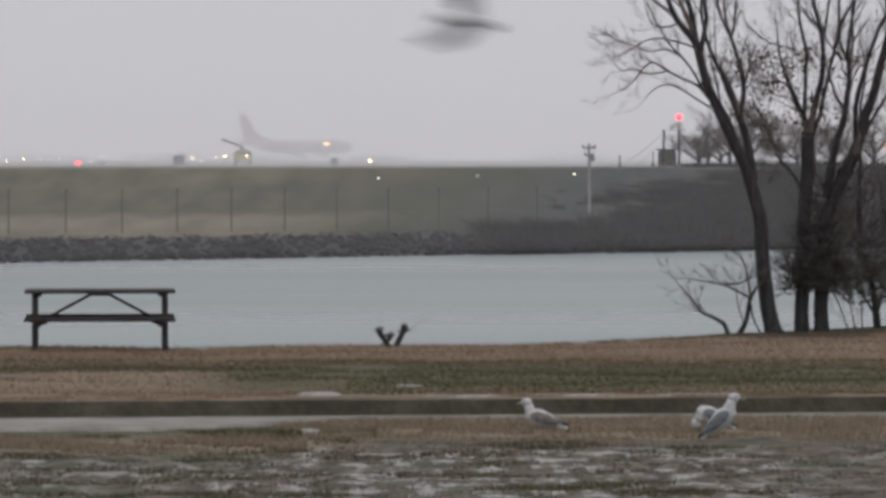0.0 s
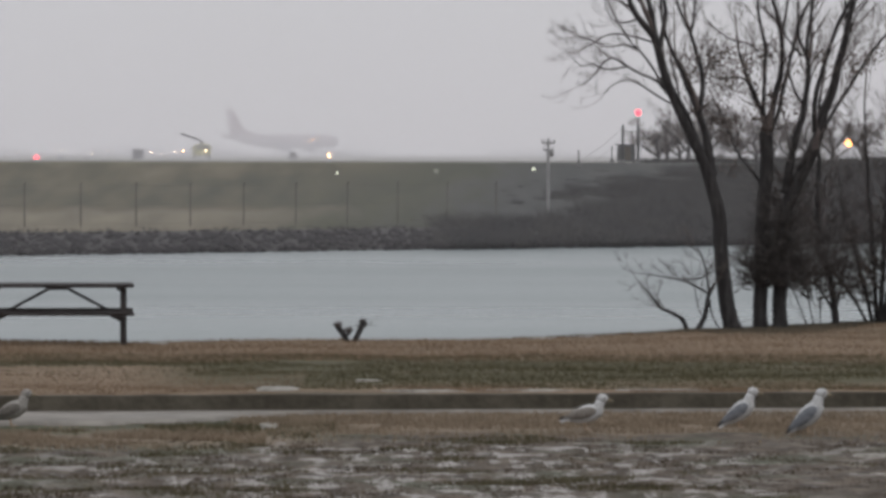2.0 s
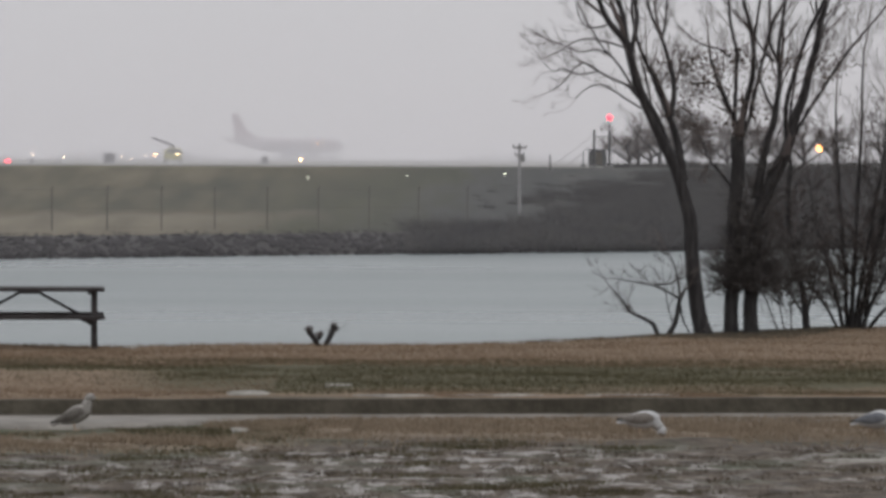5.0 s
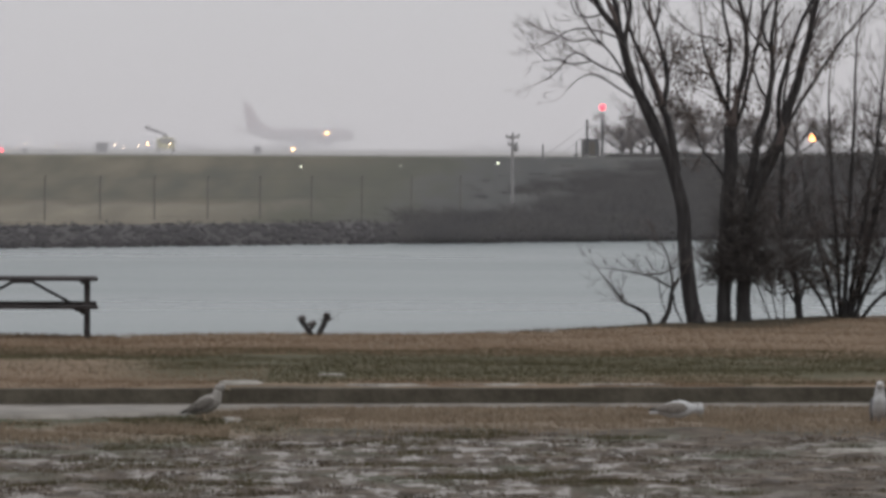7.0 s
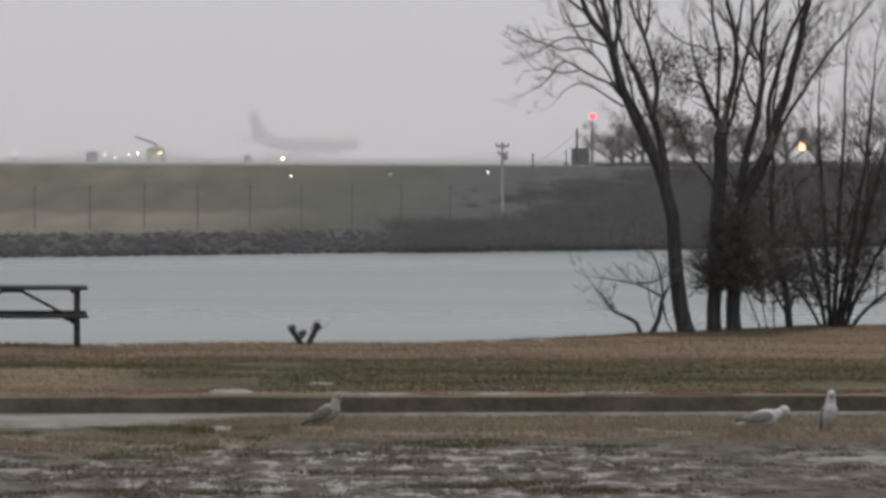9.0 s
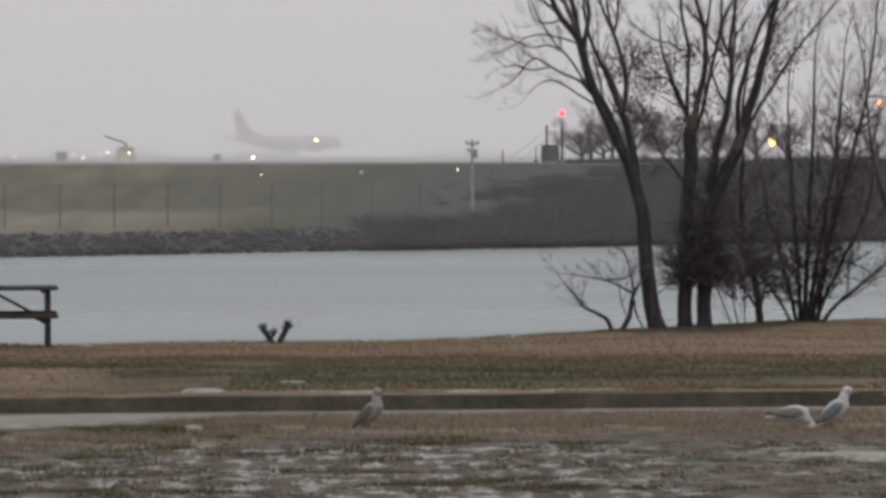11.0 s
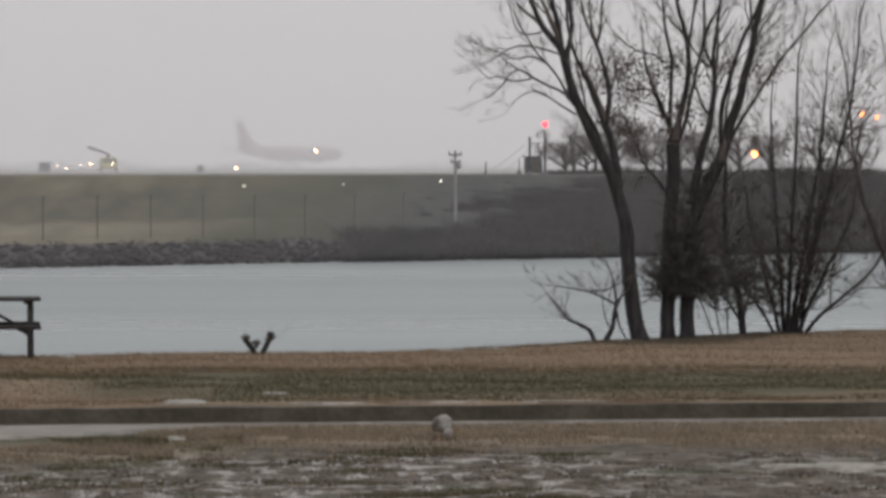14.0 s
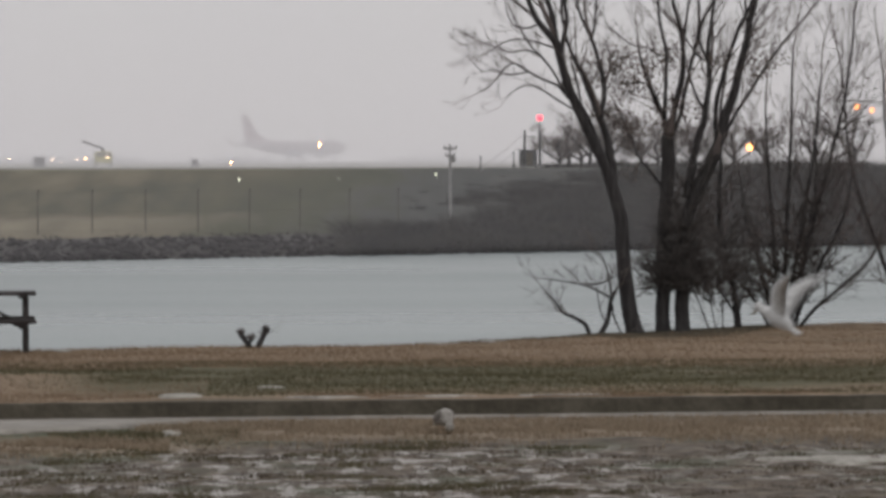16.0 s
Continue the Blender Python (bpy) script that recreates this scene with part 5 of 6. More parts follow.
# ---------------------------------------------------------------- the taxiing airliner
def build_airliner():
    t = thing("airliner", "twin-engined passenger jet with a reddish fin, pale in the mist", "airplane", at=pose(-40, 1260, 2.7))
    bm_ = bmesh.new()
    prof = [(0.05, 20.6), (0.6, 20.35), (1.15, 19.6), (1.6, 18.4), (1.85, 16.8), (1.9, 14.6), (1.9, -5.5), (1.75, -8.5), (1.4, -12), (0.95, -15.2), (0.45, -18.0), (0.12, -18.8)]
    lathe(bm_, prof, 24)
    for v in bm_.verts:
        k = max(0.0, (-5.5 - v.co.x) / 13.3)
        v.co.z += 3.75 + 1.35 * k ** 1.3 - (0.35 * max(0.0, (v.co.x - 17.1) / 3.5) ** 1.5)
        v.co.z += 0.12 * math.copysign(1, v.co.z - 3.75) * 0
    part("fuselage", bm_, M_GREY, t)
    bm_ = bmesh.new()
    lathe(bm_, [(0.2, 13.5), (1.3, 12.5), (1.6, 8), (1.65, -3), (1.2, -8), (0.2, -9)], 18)
    for v in bm_.verts:
        v.co.z = v.co.z * 0.8 + 3.25
    part("belly", bm_, M_BELLY, t, "dark blue lower fuselage")

    def slab(name, pts, thick, axis, mater, label=""):
        """A tapered aerofoil surface; pts are its outline, axis the direction of its thickness."""
        b3 = bmesh.new()
        ax = Vector(axis)
        c = sum((Vector(p) for p in pts), Vector()) / len(pts)
        tops = [b3.verts.new(Vector(p) + ax * thick / 2 * (0.35 + 0.65 * (i in (0, len(pts) - 1)))) for i, p in enumerate(pts)]
        bots = [b3.verts.new(Vector(p) - ax * thick / 2 * (0.35 + 0.65 * (i in (0, len(pts) - 1)))) for i, p in enumerate(pts)]
        b3.faces.new(tops)
        b3.faces.new(bots[::-1])
        for i in range(len(pts)):
            j = (i + 1) % len(pts)
            b3.faces.new((tops[i], bots[i], bots[j], tops[j]))
        bmesh.ops.recalc_face_normals(b3, faces=b3.faces)
        return part(name, b3, mater, t, label)

    slab("fin", [(-17.9, 0, 5.4), (-8.5, 0, 5.5), (-11.3, 0, 6.4), (-13.6, 0, 7.6), (-17.0, 0, 12.5), (-19.4, 0, 12.5)], 0.45, (0, 1, 0), M_RED, "reddish tail fin")
    for s in (-1, 1):
        slab("tailplane", [(-17.9, s * 0.4, 5.2), (-14.6, s * 0.6, 5.1), (-16.0, s * 3.9, 5.5), (-17.0, s * 3.9, 5.5)], 0.16, (0, 0, 1), M_GREY)
        w_ = slab("wing", [(-1.4, s * 1.6, 2.9), (7.4, s * 1.6, 2.8), (2.2, s * 6.4, 3.3), (-4.4, s * 17.0, 4.5), (-5.8, s * 17.0, 4.5), (-1.8, s * 6.4, 3.3)], 0.55, (0, 0, 1), M_GREY)
        b3 = bmesh.new()
        box(b3, -5.8, -4.5, s * 17.0 - 0.08, s * 17.0 + 0.08, 4.5, 5.7, 0.03)
        for v in b3.verts:
            if v.co.z > 5.1:
                v.co.x -= 0.9
                v.co.y += s * 0.4
        part("winglet", b3, M_RED, w_)
        e_ = part("engine", lathe(bmesh.new(), [(0.75, 5.3), (0.98, 5.1), (1.03, 4.0), (0.85, 1.8), (0.45, 0.9)], 18, pose(2.8, s * 4.9, 1.85)), M_BELLY, t, "dark engine nacelle")
        part("intake", lathe(bmesh.new(), [(0.1, 5.32), (0.72, 5.31), (0.72, 5.305)], 16, pose(2.8, s * 4.9, 1.85)), M_DARK, e_)
        b3 = bmesh.new()
        cyl(b3, (1.2, s * 2.8, 0.5), (1.4, s * 2.6, 3.0), 0.12)
        g_ = part("main_gear", b3, M_STEEL, t)
        for q in (-0.32, 0.32):
            part("wheel", lathe(bmesh.new(), [(0.3, -0.16), (0.54, -0.13), (0.56, 0), (0.54, 0.13), (0.3, 0.16)], 14, Matrix.Translation((1.2, s * 2.8 + q, 0.56)) @ pose(0, 0, 0, 0, 0, 90)), M_RUBBER, g_)
    b3 = bmesh.new()
    cyl(b3, (16.8, 0, 0.35), (16.9, 0, 2.4), 0.09)
    g_ = part("nose_gear", b3, M_STEEL, t)
    for q in (-0.2, 0.2):
        part("wheel", lathe(bmesh.new(), [(0.2, -0.1), (0.34, -0.08), (0.34, 0.08), (0.2, 0.1)], 12, Matrix.Translation((16.8, q, 0.34)) @ pose(0, 0, 0, 0, 0, 90)), M_RUBBER, g_)
    b3 = bmesh.new()
    box(b3, 18.9, 19.85, -0.85, 0.85, 4.25, 4.75, 0.1)
    part("cockpit_glazing", b3, M_GLASS, t)
    for k in range(32):
        for s in (-1, 1):
            b3 = bmesh.new()
            box(b3, 15.8 - 0.86 * k - 0.13, 15.8 - 0.86 * k + 0.13, s * 1.87 - 0.04, s * 1.87 + 0.04, 4.1, 4.45, 0.02)
            part("cabin_window", b3, M_GLASS, t)
    # landing light ahead of the wing root; added hood dims it until the jet turns
    b3 = bmesh.new()
    V, F = [], []
    seg = 18
    LAMP_AT = pose(12.9, -2.35, 4.25, 0, 0, -27)
    for x_, r_ in ((0.0, 0.1), (0.0, 0.48), (2.04, 0.52), (2.04, 0.49), (0.06, 0.45)):
        for k in range(seg):
            V.append(LAMP_AT @ Vector((x_, r_ * math.cos(2 * math.pi * k / seg), r_ * math.sin(2 * math.pi * k / seg))))
    for q in range(4):
        for k in range(seg):
            F.append((q * seg + k, q * seg + (k + 1) % seg, (q + 1) * seg + (k + 1) % seg, (q + 1) * seg + k))
    h_ = part("dimming_hood", mesh_of("dimming_hood", V, F, True), M_GREY, t)
    part("landing_light", lathe(bmesh.new(), [(0.42, 0.07), (0.44, 0.10), (0.3, 0.15), (0.1, 0.17)], 18, LAMP_AT), M_LANDING, h_, "bright glowing landing light")
    return t


airliner = build_airliner()


# ---------------------------------------------------------------- gulls
def gull_head(parent, mater, at):
    """The head with its bill; its own space has its origin at the neck."""
    bm_ = bmesh.new()
    lathe(bm_, [(0.06, -0.06), (0.057, 0.0), (0.048, 0.05), (0.042, 0.085)], 12, pose(0, 0, 0, 0, -72, 0))
    ball(bm_, (0.045, 0, 0.105), 0.047, (1.18, 0.92, 1.0), 12)
    h = part("head", bm_, mater, parent)
    h.matrix_basis = at
    bm_ = bmesh.new()
    lathe(bm_, [(0.015, 0.0), (0.014, 0.03), (0.009, 0.055), (0.002, 0.066)], 8, pose(0.088, 0, 0.098, 0, 10, 0))
    part("bill", bm_, M_BILL, h)
    for s in (-1, 1):
        bm_ = bmesh.new()
        ball(bm_, (0.066, s * 0.036, 0.116), 0.007, (1, 1, 1), 6)
        part("eye", bm_, M_BLACK_F, h)
    return h


def gull_body(parent, mater, tilt, z):
    bm_ = bmesh.new()
    lathe(bm_, [(0.004, -0.19), (0.035, -0.15), (0.066, -0.08), (0.083, 0.0), (0.082, 0.06), (0.064, 0.12), (0.045, 0.155), (0.02, 0.17)], 16,
          Matrix.Translation((0, 0, z)) @ pose(0, 0, 0, 0, -tilt, 0) @ Matrix.Diagonal((1, 0.95, 1.05, 1)))
    b = part("body", bm_, mater, parent)
    bm_ = bmesh.new()
    box(bm_, -0.255, -0.12, -0.045, 0.045, -0.012, 0.012, 0.006, Matrix.Translation((0, 0, z - 0.005)) @ pose(0, 0, 0, 0, -tilt, 0))
    part("tail", bm_, mater, b)
    return b


def head_poses(tilt, z=0.152):
    """Head up, stretched forward and pecking, for a body with that tilt."""
    p = Matrix.Translation((0, 0, z)) @ pose(0, 0, 0, 0, -tilt, 0) @ Vector((0.125, 0, 0.018))
    return (pose(p.x, 0, p.z), pose(p.x + 0.02, 0, p.z - 0.02, 0, 75, 0), pose(p.x + 0.005, 0, p.z - 0.045, 0, 108, 0))


def standing_gull(label, at, coat, back, tilt=24):
    t = thing("gull", label, "gull", group="gulls on the ground", at=at)
    z = 0.152
    gull_body(t, coat, tilt, z)
    M = Matrix.Translation((0, 0, z)) @ pose(0, 0, 0, 0, -tilt, 0)
    for s in (-1, 1):
        bm_ = bmesh.new()
        lathe(bm_, [(0.004, -0.22), (0.024, -0.15), (0.05, -0.06), (0.056, 0.03), (0.038, 0.085), (0.006, 0.115)], 12, M @ Matrix.Translation((0, s * 0.058, 0.016)) @ Matrix.Diagonal((1, 0.55, 1.05, 1)) @ pose(0, 0, 0, 0, 4, 0))
        w_ = part("folded_wing", bm_, back, t)
        bm_ = bmesh.new()
        lathe(bm_, [(0.002, -0.26), (0.012, -0.23), (0.016, -0.19), (0.01, -0.15)], 8, M @ Matrix.Translation((0, s * 0.035, 0.026)) @ Matrix.Diagonal((1, 0.6, 1, 1)))
        part("wing_tip", bm_, M_BLACK_F, w_, "black wing tip")
        bm_ = bmesh.new()
        cyl(bm_, (0.0, s * 0.035, 0.004), (-0.012, s * 0.035, 0.105), 0.0065, 0.008, 6)
        box(bm_, -0.01, 0.05, s * 0.035 - 0.018, s * 0.035 + 0.018, 0.0, 0.008, 0.002)
        part("leg", bm_, M_LEG, t)
    heads = head_poses(tilt)
    h = gull_head(t, coat, heads[0])
    return t, h


def flying_gull(label, at, coat, under):
    t = thing("flying_gull", label, "gull", at=at)
    gull_body(t, coat, 4, 0.0)
    gull_head(t, coat, pose(0.15, 0, -0.005, 0, 68, 0))
    wings = []
    for s in (-1, 1):
        V, F = [], []
        # span stations: out, leading edge, trailing edge, lift
        st = ((0.0, 0.09, -0.08, 0.0), (0.15, 0.12, -0.075, 0.025), (0.29, 0.115, -0.055, 0.035), (0.43, 0.05, -0.075, 0.02), (0.56, -0.04, -0.10, 0.0), (0.64, -0.12, -0.135, -0.015))
        for o, a, b_, z in st:
            for x_, dz in ((a, 0.0), ((a * 2 + b_) / 3, 0.012), (b_, 0.002), ((a * 2 + b_) / 3, -0.008)):
                V.append((x_, s * o, z + dz))
        for i in range(len(st) - 1):
            for k in range(4):
                F.append((4 * i + k, 4 * i + (k + 1) % 4, 4 * i + 4 + (k + 1) % 4, 4 * i + 4 + k))
        F.append((0, 1, 2, 3))
        k = 4 * (len(st) - 1)
        F.append((k, k + 1, k + 2, k + 3))
        w_ = part("wing", mesh_of("wing", V, F, True), under, t)
        w_.matrix_basis = pose(0.02, s * 0.05, 0.03)
        wings.append((w_, s))
    return t, wings


gull_a, head_a = standing_gull("pale mottled young gull pecking on the wet verge", pose(1, 41.94, 0), M_WHITE_F, M_BROWN_F, 18)
gull_b, head_b = standing_gull("white gull with grey back standing on the verge", pose(2.5, 41.57, 0), M_WHITE_F, M_GREY_F, 44)
gull_c, head_c = standing_gull("white gull with grey wings walking along the verge", pose(2.3, 42.4, 0), M_WHITE_F, M_GREY_F, 40)
gull_d, head_d = standing_gull("brownish young gull walking along the gutter", pose(-4.5, 42.4, 0), M_MOTTLE, M_DUSKY_F, 24)
gull_a.scale = (0.94, 0.94, 0.94)
gull_c.scale = (0.94, 0.94, 0.94)
gull_d.scale = (0.92, 0.92, 0.92)
gull_e, wings_e = flying_gull("grey-winged gull sweeping past on spread wings", pose(0.1, 26, 3.2), M_WHITE_F, M_GREY_F)
gull_f, wings_f = flying_gull("white gull fluttering down to land on the lawn", pose(6, 44, 1.0), M_WHITE_F, M_WHITE_F)
gull_e.scale = (0.64, 0.64, 0.64)


# ---------------------------------------------------------------- pieces of the setting
def build_kerb():
    k_ = tagged(new("kerb"), "dark wet concrete kerb between verge and lawn", "kerb", kind="structure")
    protos = []
    for q in range(3):
        bm_ = bmesh.new()
        box(bm_, -1.509, 1.509, 0.0, 0.15, -0.12, 0.178, 0.004)
        bmesh.ops.subdivide_edges(bm_, edges=[e for e in bm_.edges if e.calc_length() > 2.5], cuts=7)
        for v in bm_.verts:
            v.co += Vector((0, noise.noise(v.co * 3 + Vector((q * 5, 0, 0))) * 0.008, noise.noise(v.co * 2.5 + Vector((0, q * 7, 0))) * 0.008))
        m_ = bpy.data.meshes.new("kerbstone")
        bm_.to_mesh(m_)
        bm_.free()
        m_.materials.append(M_KERB)
        protos.append(m_)
    rnd_ = random.Random(8)
    for i in range(21):
        x = -31.0 + 3.0 * i
        ob = part("kerbstone", protos[i % 3], M_KERB, k_)
        ob.matrix_basis = pose(x, kerb_line(x) + rnd_.uniform(-0.004, 0.004), rnd_.uniform(-0.002, 0.002), 0, rnd_.uniform(-0.04, 0.04), 6.27)
    return k_


build_kerb()


def build_riprap():
    r_ = tagged(new("riprap"), "bank of dark broken rocks along the far shore", "rocks", kind="structure")
    rnd_ = random.Random(9)
    shapes = []
    for q in range(6):
        bm_ = bmesh.new()
        bmesh.ops.create_icosphere(bm_, subdivisions=1, radius=0.5)
        for v in bm_.verts:
            v.co *= 1 + 0.5 * noise.noise(v.co * 1.7 + Vector((q * 11, 0, 0)))
            v.co.z *= 0.7
        m_ = bpy.data.meshes.new("stone")
        for f_ in bm_.faces:
            f_.smooth = True
        bm_.to_mesh(m_)
        bm_.free()
        m_.materials.append(M_ROCK)
        shapes.append(m_)
    V, F = [], []
    made = 0
    for i in range(3400):
        x = rnd_.uniform(-40, 62)
        k = rnd_.random()
        u = 146.0 + 4.3 * k
        z = -3.05 + 1.15 * k
        s = rnd_.uniform(0.2, 0.46)
        q = rnd_.randrange(6)
        m = pose(x, far_line(u, x), z + 0.03, rnd_.uniform(-30, 30), rnd_.uniform(-30, 30), rnd_.uniform(0, 360)) @ Matrix.Diagonal((s * rnd_.uniform(1.0, 2.4), s, s * rnd_.uniform(0.5, 0.85), 1))
        if -26 < x < 2 and made < 300:
            ob = part("stone", shapes[q], M_ROCK, r_)
            ob.matrix_basis = m
            made += 1
        else:
            b0 = len(V)
            V += [m @ v.co for v in shapes[q].vertices]
            F += [tuple(b0 + j for j in p.vertices) for p in shapes[q].polygons]
    tagged(part("stones", mesh_of("stones", V, F, True), M_ROCK, r_), "broken rocks", kind="stuff")


build_riprap()


def blades(name, label, material, n, x0, x1, where, h0, h1, seed, zf, wide=0.007):
    """Grass blades as single bent triangles."""
    g = np.random.default_rng(seed)
    V, F = [], []
    i = 0
    tries = 0
    while i < n and tries < n * 8:
        tries += 1
        x = g.uniform(x0, x1)
        y = where(x, g)
        if y is None:
            continue
        h, a = g.uniform(h0, h1), g.uniform(0, math.pi)
        z = zf(x, y)
        dx, dy = math.cos(a) * wide, math.sin(a) * wide
        lx, ly = g.normal(0, 0.45) * h, g.normal(0, 0.45) * h
        V += [(x - dx, y - dy, z - 0.02), (x + dx, y + dy, z - 0.02), (x + lx, y + ly, z + h)]
        F.append((3 * i, 3 * i + 1, 3 * i + 2))
        i += 1
    me_ = mesh_of(name, V, F)
    me_.materials.append(material)
    return tagged(new(name, me_), label, "grass", kind="stuff")


def clumpy(x, y, s=0.8, k=0.0):
    return noise.noise((x * s, y * s * 1.2, 4.2 + k)) > k


def lawn_z(x, y):
    return 0.165 + 0.03 * noise.noise((x * 0.5, y * 0.7, 0)) * min(1, (y - kerb_line(x)) / 1.5)


def lawn_far(x, g):
    y = g.uniform(51.64, crest(x) + 0.1)
    return y


def lawn_mid(x, g):
    y = g.uniform(45.78, 53.65)
    if x < -2.3 + 0.6 * noise.noise((x, y * 0.4, 6)) and y < 50.4 and g.random() < 0.8:
        return None
    if x < -1.0 and y < 48.6 - 0.5 * (x + 1.0) * -0.4 and noise.noise((x * 0.5, y * 0.5, 9)) > -0.25:
        return None
    return y if clumpy(x, y, 0.5, -0.4) else None


def lawn_near(x, g):
    y = kerb_line(x) + 0.2 + abs(g.normal(0, 2.2 if x < -1.0 else 0.7))
    return y if clumpy(x, y, 0.6, -0.3 if x < -1.0 else 0.0) else None


def verge_straw(x, g):
    y = g.normal(42.5, 0.8) if x > -1.2 else g.normal(40.6, 0.6)
    reach = 0.6 if x < -1.3 else 0.15
    if x > -1.6 and g.random() < 0.45:
        y = g.uniform(42.6, kerb_line(x) - 0.12)
    return y if y < kerb_line(x) - reach and (clumpy(x, y, 0.9, -0.18) or y > 43.0) else None


def verge_green(x, g):
    y = g.uniform(33.33, 41.75)
    if x < -0.6 and g.random() < 0.34:
        y = 42.6 + 0.11 * x + g.normal(0, 0.42) + 0.25 * noise.noise((x * 1.7, 0, 2))
        return y if clumpy(x, y, 0.7, -0.1) else None
    return y if clumpy(x, y, 1.1, 0.14 + 0.09 * max(0.0, x + 0.6)) else None


blades("straw_grass", "short straw-coloured winter grass on the lawn", M_GRASS_TAN, 70000, -7.5, 11, lawn_far, 0.02, 0.055, 1, lawn_z)
blades("green_grass", "dull green winter grass on the lawn", M_GRASS_GREEN, 75000, -7.5, 10, lawn_mid, 0.02, 0.05, 2, lawn_z)
blades("straw_grass", "straw-coloured grass along the kerb top", M_GRASS_TAN, 26000, -7, 9, lawn_near, 0.015, 0.04, 3, lawn_z)
blades("straw_grass", "matted straw-coloured grass on the verge", M_GRASS_STRAW, 42000, -6.5, 8.5, verge_straw, 0.015, 0.05, 4, lambda x, y: 0.0)
def verge_brown(x, g):
    y = g.uniform(32.5, 40.5)
    return y if clumpy(x, y, 2.1, 0.05) else None


blades("dead_grass", "dead brown grass clumps in the muddy verge", M_GRASS_BROWN, 30000, -6, 7.5, verge_brown, 0.008, 0.03, 6, lambda x, y: -0.012)


def lawn_lip(x, g):
    """Darker grass along the break to the lake, broad beneath the trees."""
    under = 1 / (1 + math.exp(-(x - 4.2) / 0.25)) / (1 + math.exp((x - 6.2) / 0.2))
    y = crest(x) + 0.12 - abs(g.normal(0, 0.2 + 0.9 * under))
    return y if g.random() < under + 0.10 * max(0.0, (x - 1.0) / 3.0) * (1 + noise.noise((x * 1.6, 0, 12))) else None


blades("dead_grass", "darker grass at the lake edge under the trees", M_GRASS_LIP, 20000, 0.5, 6.8, lawn_lip, 0.02, 0.055, 7, lawn_z)
blades("green_grass", "sparse dark grass tufts in the mud", M_GRASS_GREEN, 28000, -6, 7.5, verge_green, 0.01, 0.035, 5, lambda x, y: -0.01)


# ---------------------------------------------------------------- what moves
def ride(rows, leans=((0, 0), (16, 0))):
    """Rows of (seconds, x, y, z, heading) as poses; leans: seconds and how far the bird bows (+) or rears up (-)."""
    ts, vs = [a for a, _ in leans], [b for _, b in leans]
    return [(t, pose(x, y, z, 0, float(np.interp(t, ts, vs)), h)) for t, x, y, z, h in rows]


def flap(wings, times_, amp, mean, rest, back=0.0):
    """Wing beats at the given times, one stroke from time to time."""
    for w_, s in wings:
        rows = [(0.0, pose(0.02, s * 0.05, 0.03, s * (mean + amp), 0, s * back))] if times_[0] > 0 else []
        for i, t in enumerate(times_):
            rows.append((t, pose(0.02, s * 0.05, 0.03, s * (mean + (amp if i % 2 == 0 else -amp)), 0, s * back)))
        if times_[-1] < 16:
            rows.append((16.0, pose(0.02, s * 0.05, 0.03, s * rest, 0, s * back)))
        walk(w_, rows)


AIRLINER = [
    (0.0, -41.03, 1266.00, 2.7, -38.00),
    (1.0, -37.01, 1264.38, 2.7, -38.16),
    (2.0, -33.36, 1262.75, 2.7, -38.44),
    (3.0, -30.02, 1261.12, 2.7, -38.77),
    (4.0, -26.96, 1259.50, 2.7, -39.15),
    (5.0, -24.14, 1257.88, 2.7, -39.57),
    (6.0, -21.53, 1256.25, 2.7, -40.03),
    (7.0, -19.11, 1254.62, 2.7, -40.51),
    (8.0, -16.86, 1253.00, 2.7, -41.03),
    (9.0, -14.74, 1251.38, 2.7, -41.57),
    (10.0, -12.76, 1249.75, 2.7, -42.14),
    (11.0, -10.90, 1248.12, 2.7, -42.73),
    (12.0, -9.16, 1246.50, 2.7, -43.35),
    (13.0, -7.52, 1244.88, 2.7, -43.98),
    (14.0, -6.00, 1243.25, 2.7, -44.64),
    (15.0, -4.59, 1241.62, 2.7, -45.31),
    (16.0, -3.31, 1240.00, 2.7, -46.00),
]
GULL_A = [
    (0.00, 0.908, 41.94, 0.0, 165),
    (0.30, 0.967, 41.94, 0.0, 235),
    (0.50, 1.006, 41.94, 0.0, 272),
    (0.60, 1.029, 41.94, 0.0, 290),
    (0.85, 1.087, 41.94, 0.0, 350),
    (1.00, 1.121, 41.94, 0.0, 354),
    (1.20, 1.214, 41.94, 0.0, 360),
    (1.50, 1.354, 41.94, 0.0, 360),
    (2.00, 1.674, 41.94, 0.0, 360),
    (2.50, 2.010, 41.94, 0.0, 360),
    (3.00, 2.122, 41.94, 0.0, 360),
    (3.50, 2.270, 41.94, 0.0, 360),
    (4.00, 2.288, 41.94, 0.0, 360),
    (4.50, 2.345, 41.94, 0.0, 360),
    (7.00, 2.806, 41.94, 0.0, 360),
    (7.50, 2.892, 41.94, 0.0, 360),
    (8.00, 3.170, 41.94, 0.0, 360),
    (10.50, 4.164, 41.94, 0.0, 360),
    (11.00, 4.221, 41.94, 0.0, 360),
    (12.00, 4.112, 41.94, 0.0, 360),
    (12.50, 4.286, 41.94, 0.0, 360),
    (13.00, 4.509, 41.94, 0.0, 360),
    (13.50, 5.001, 41.94, 0.0, 360),
    (14.00, 5.649, 41.94, 0.0, 360),
    (16.00, 6.316, 41.94, 0.0, 360),
]
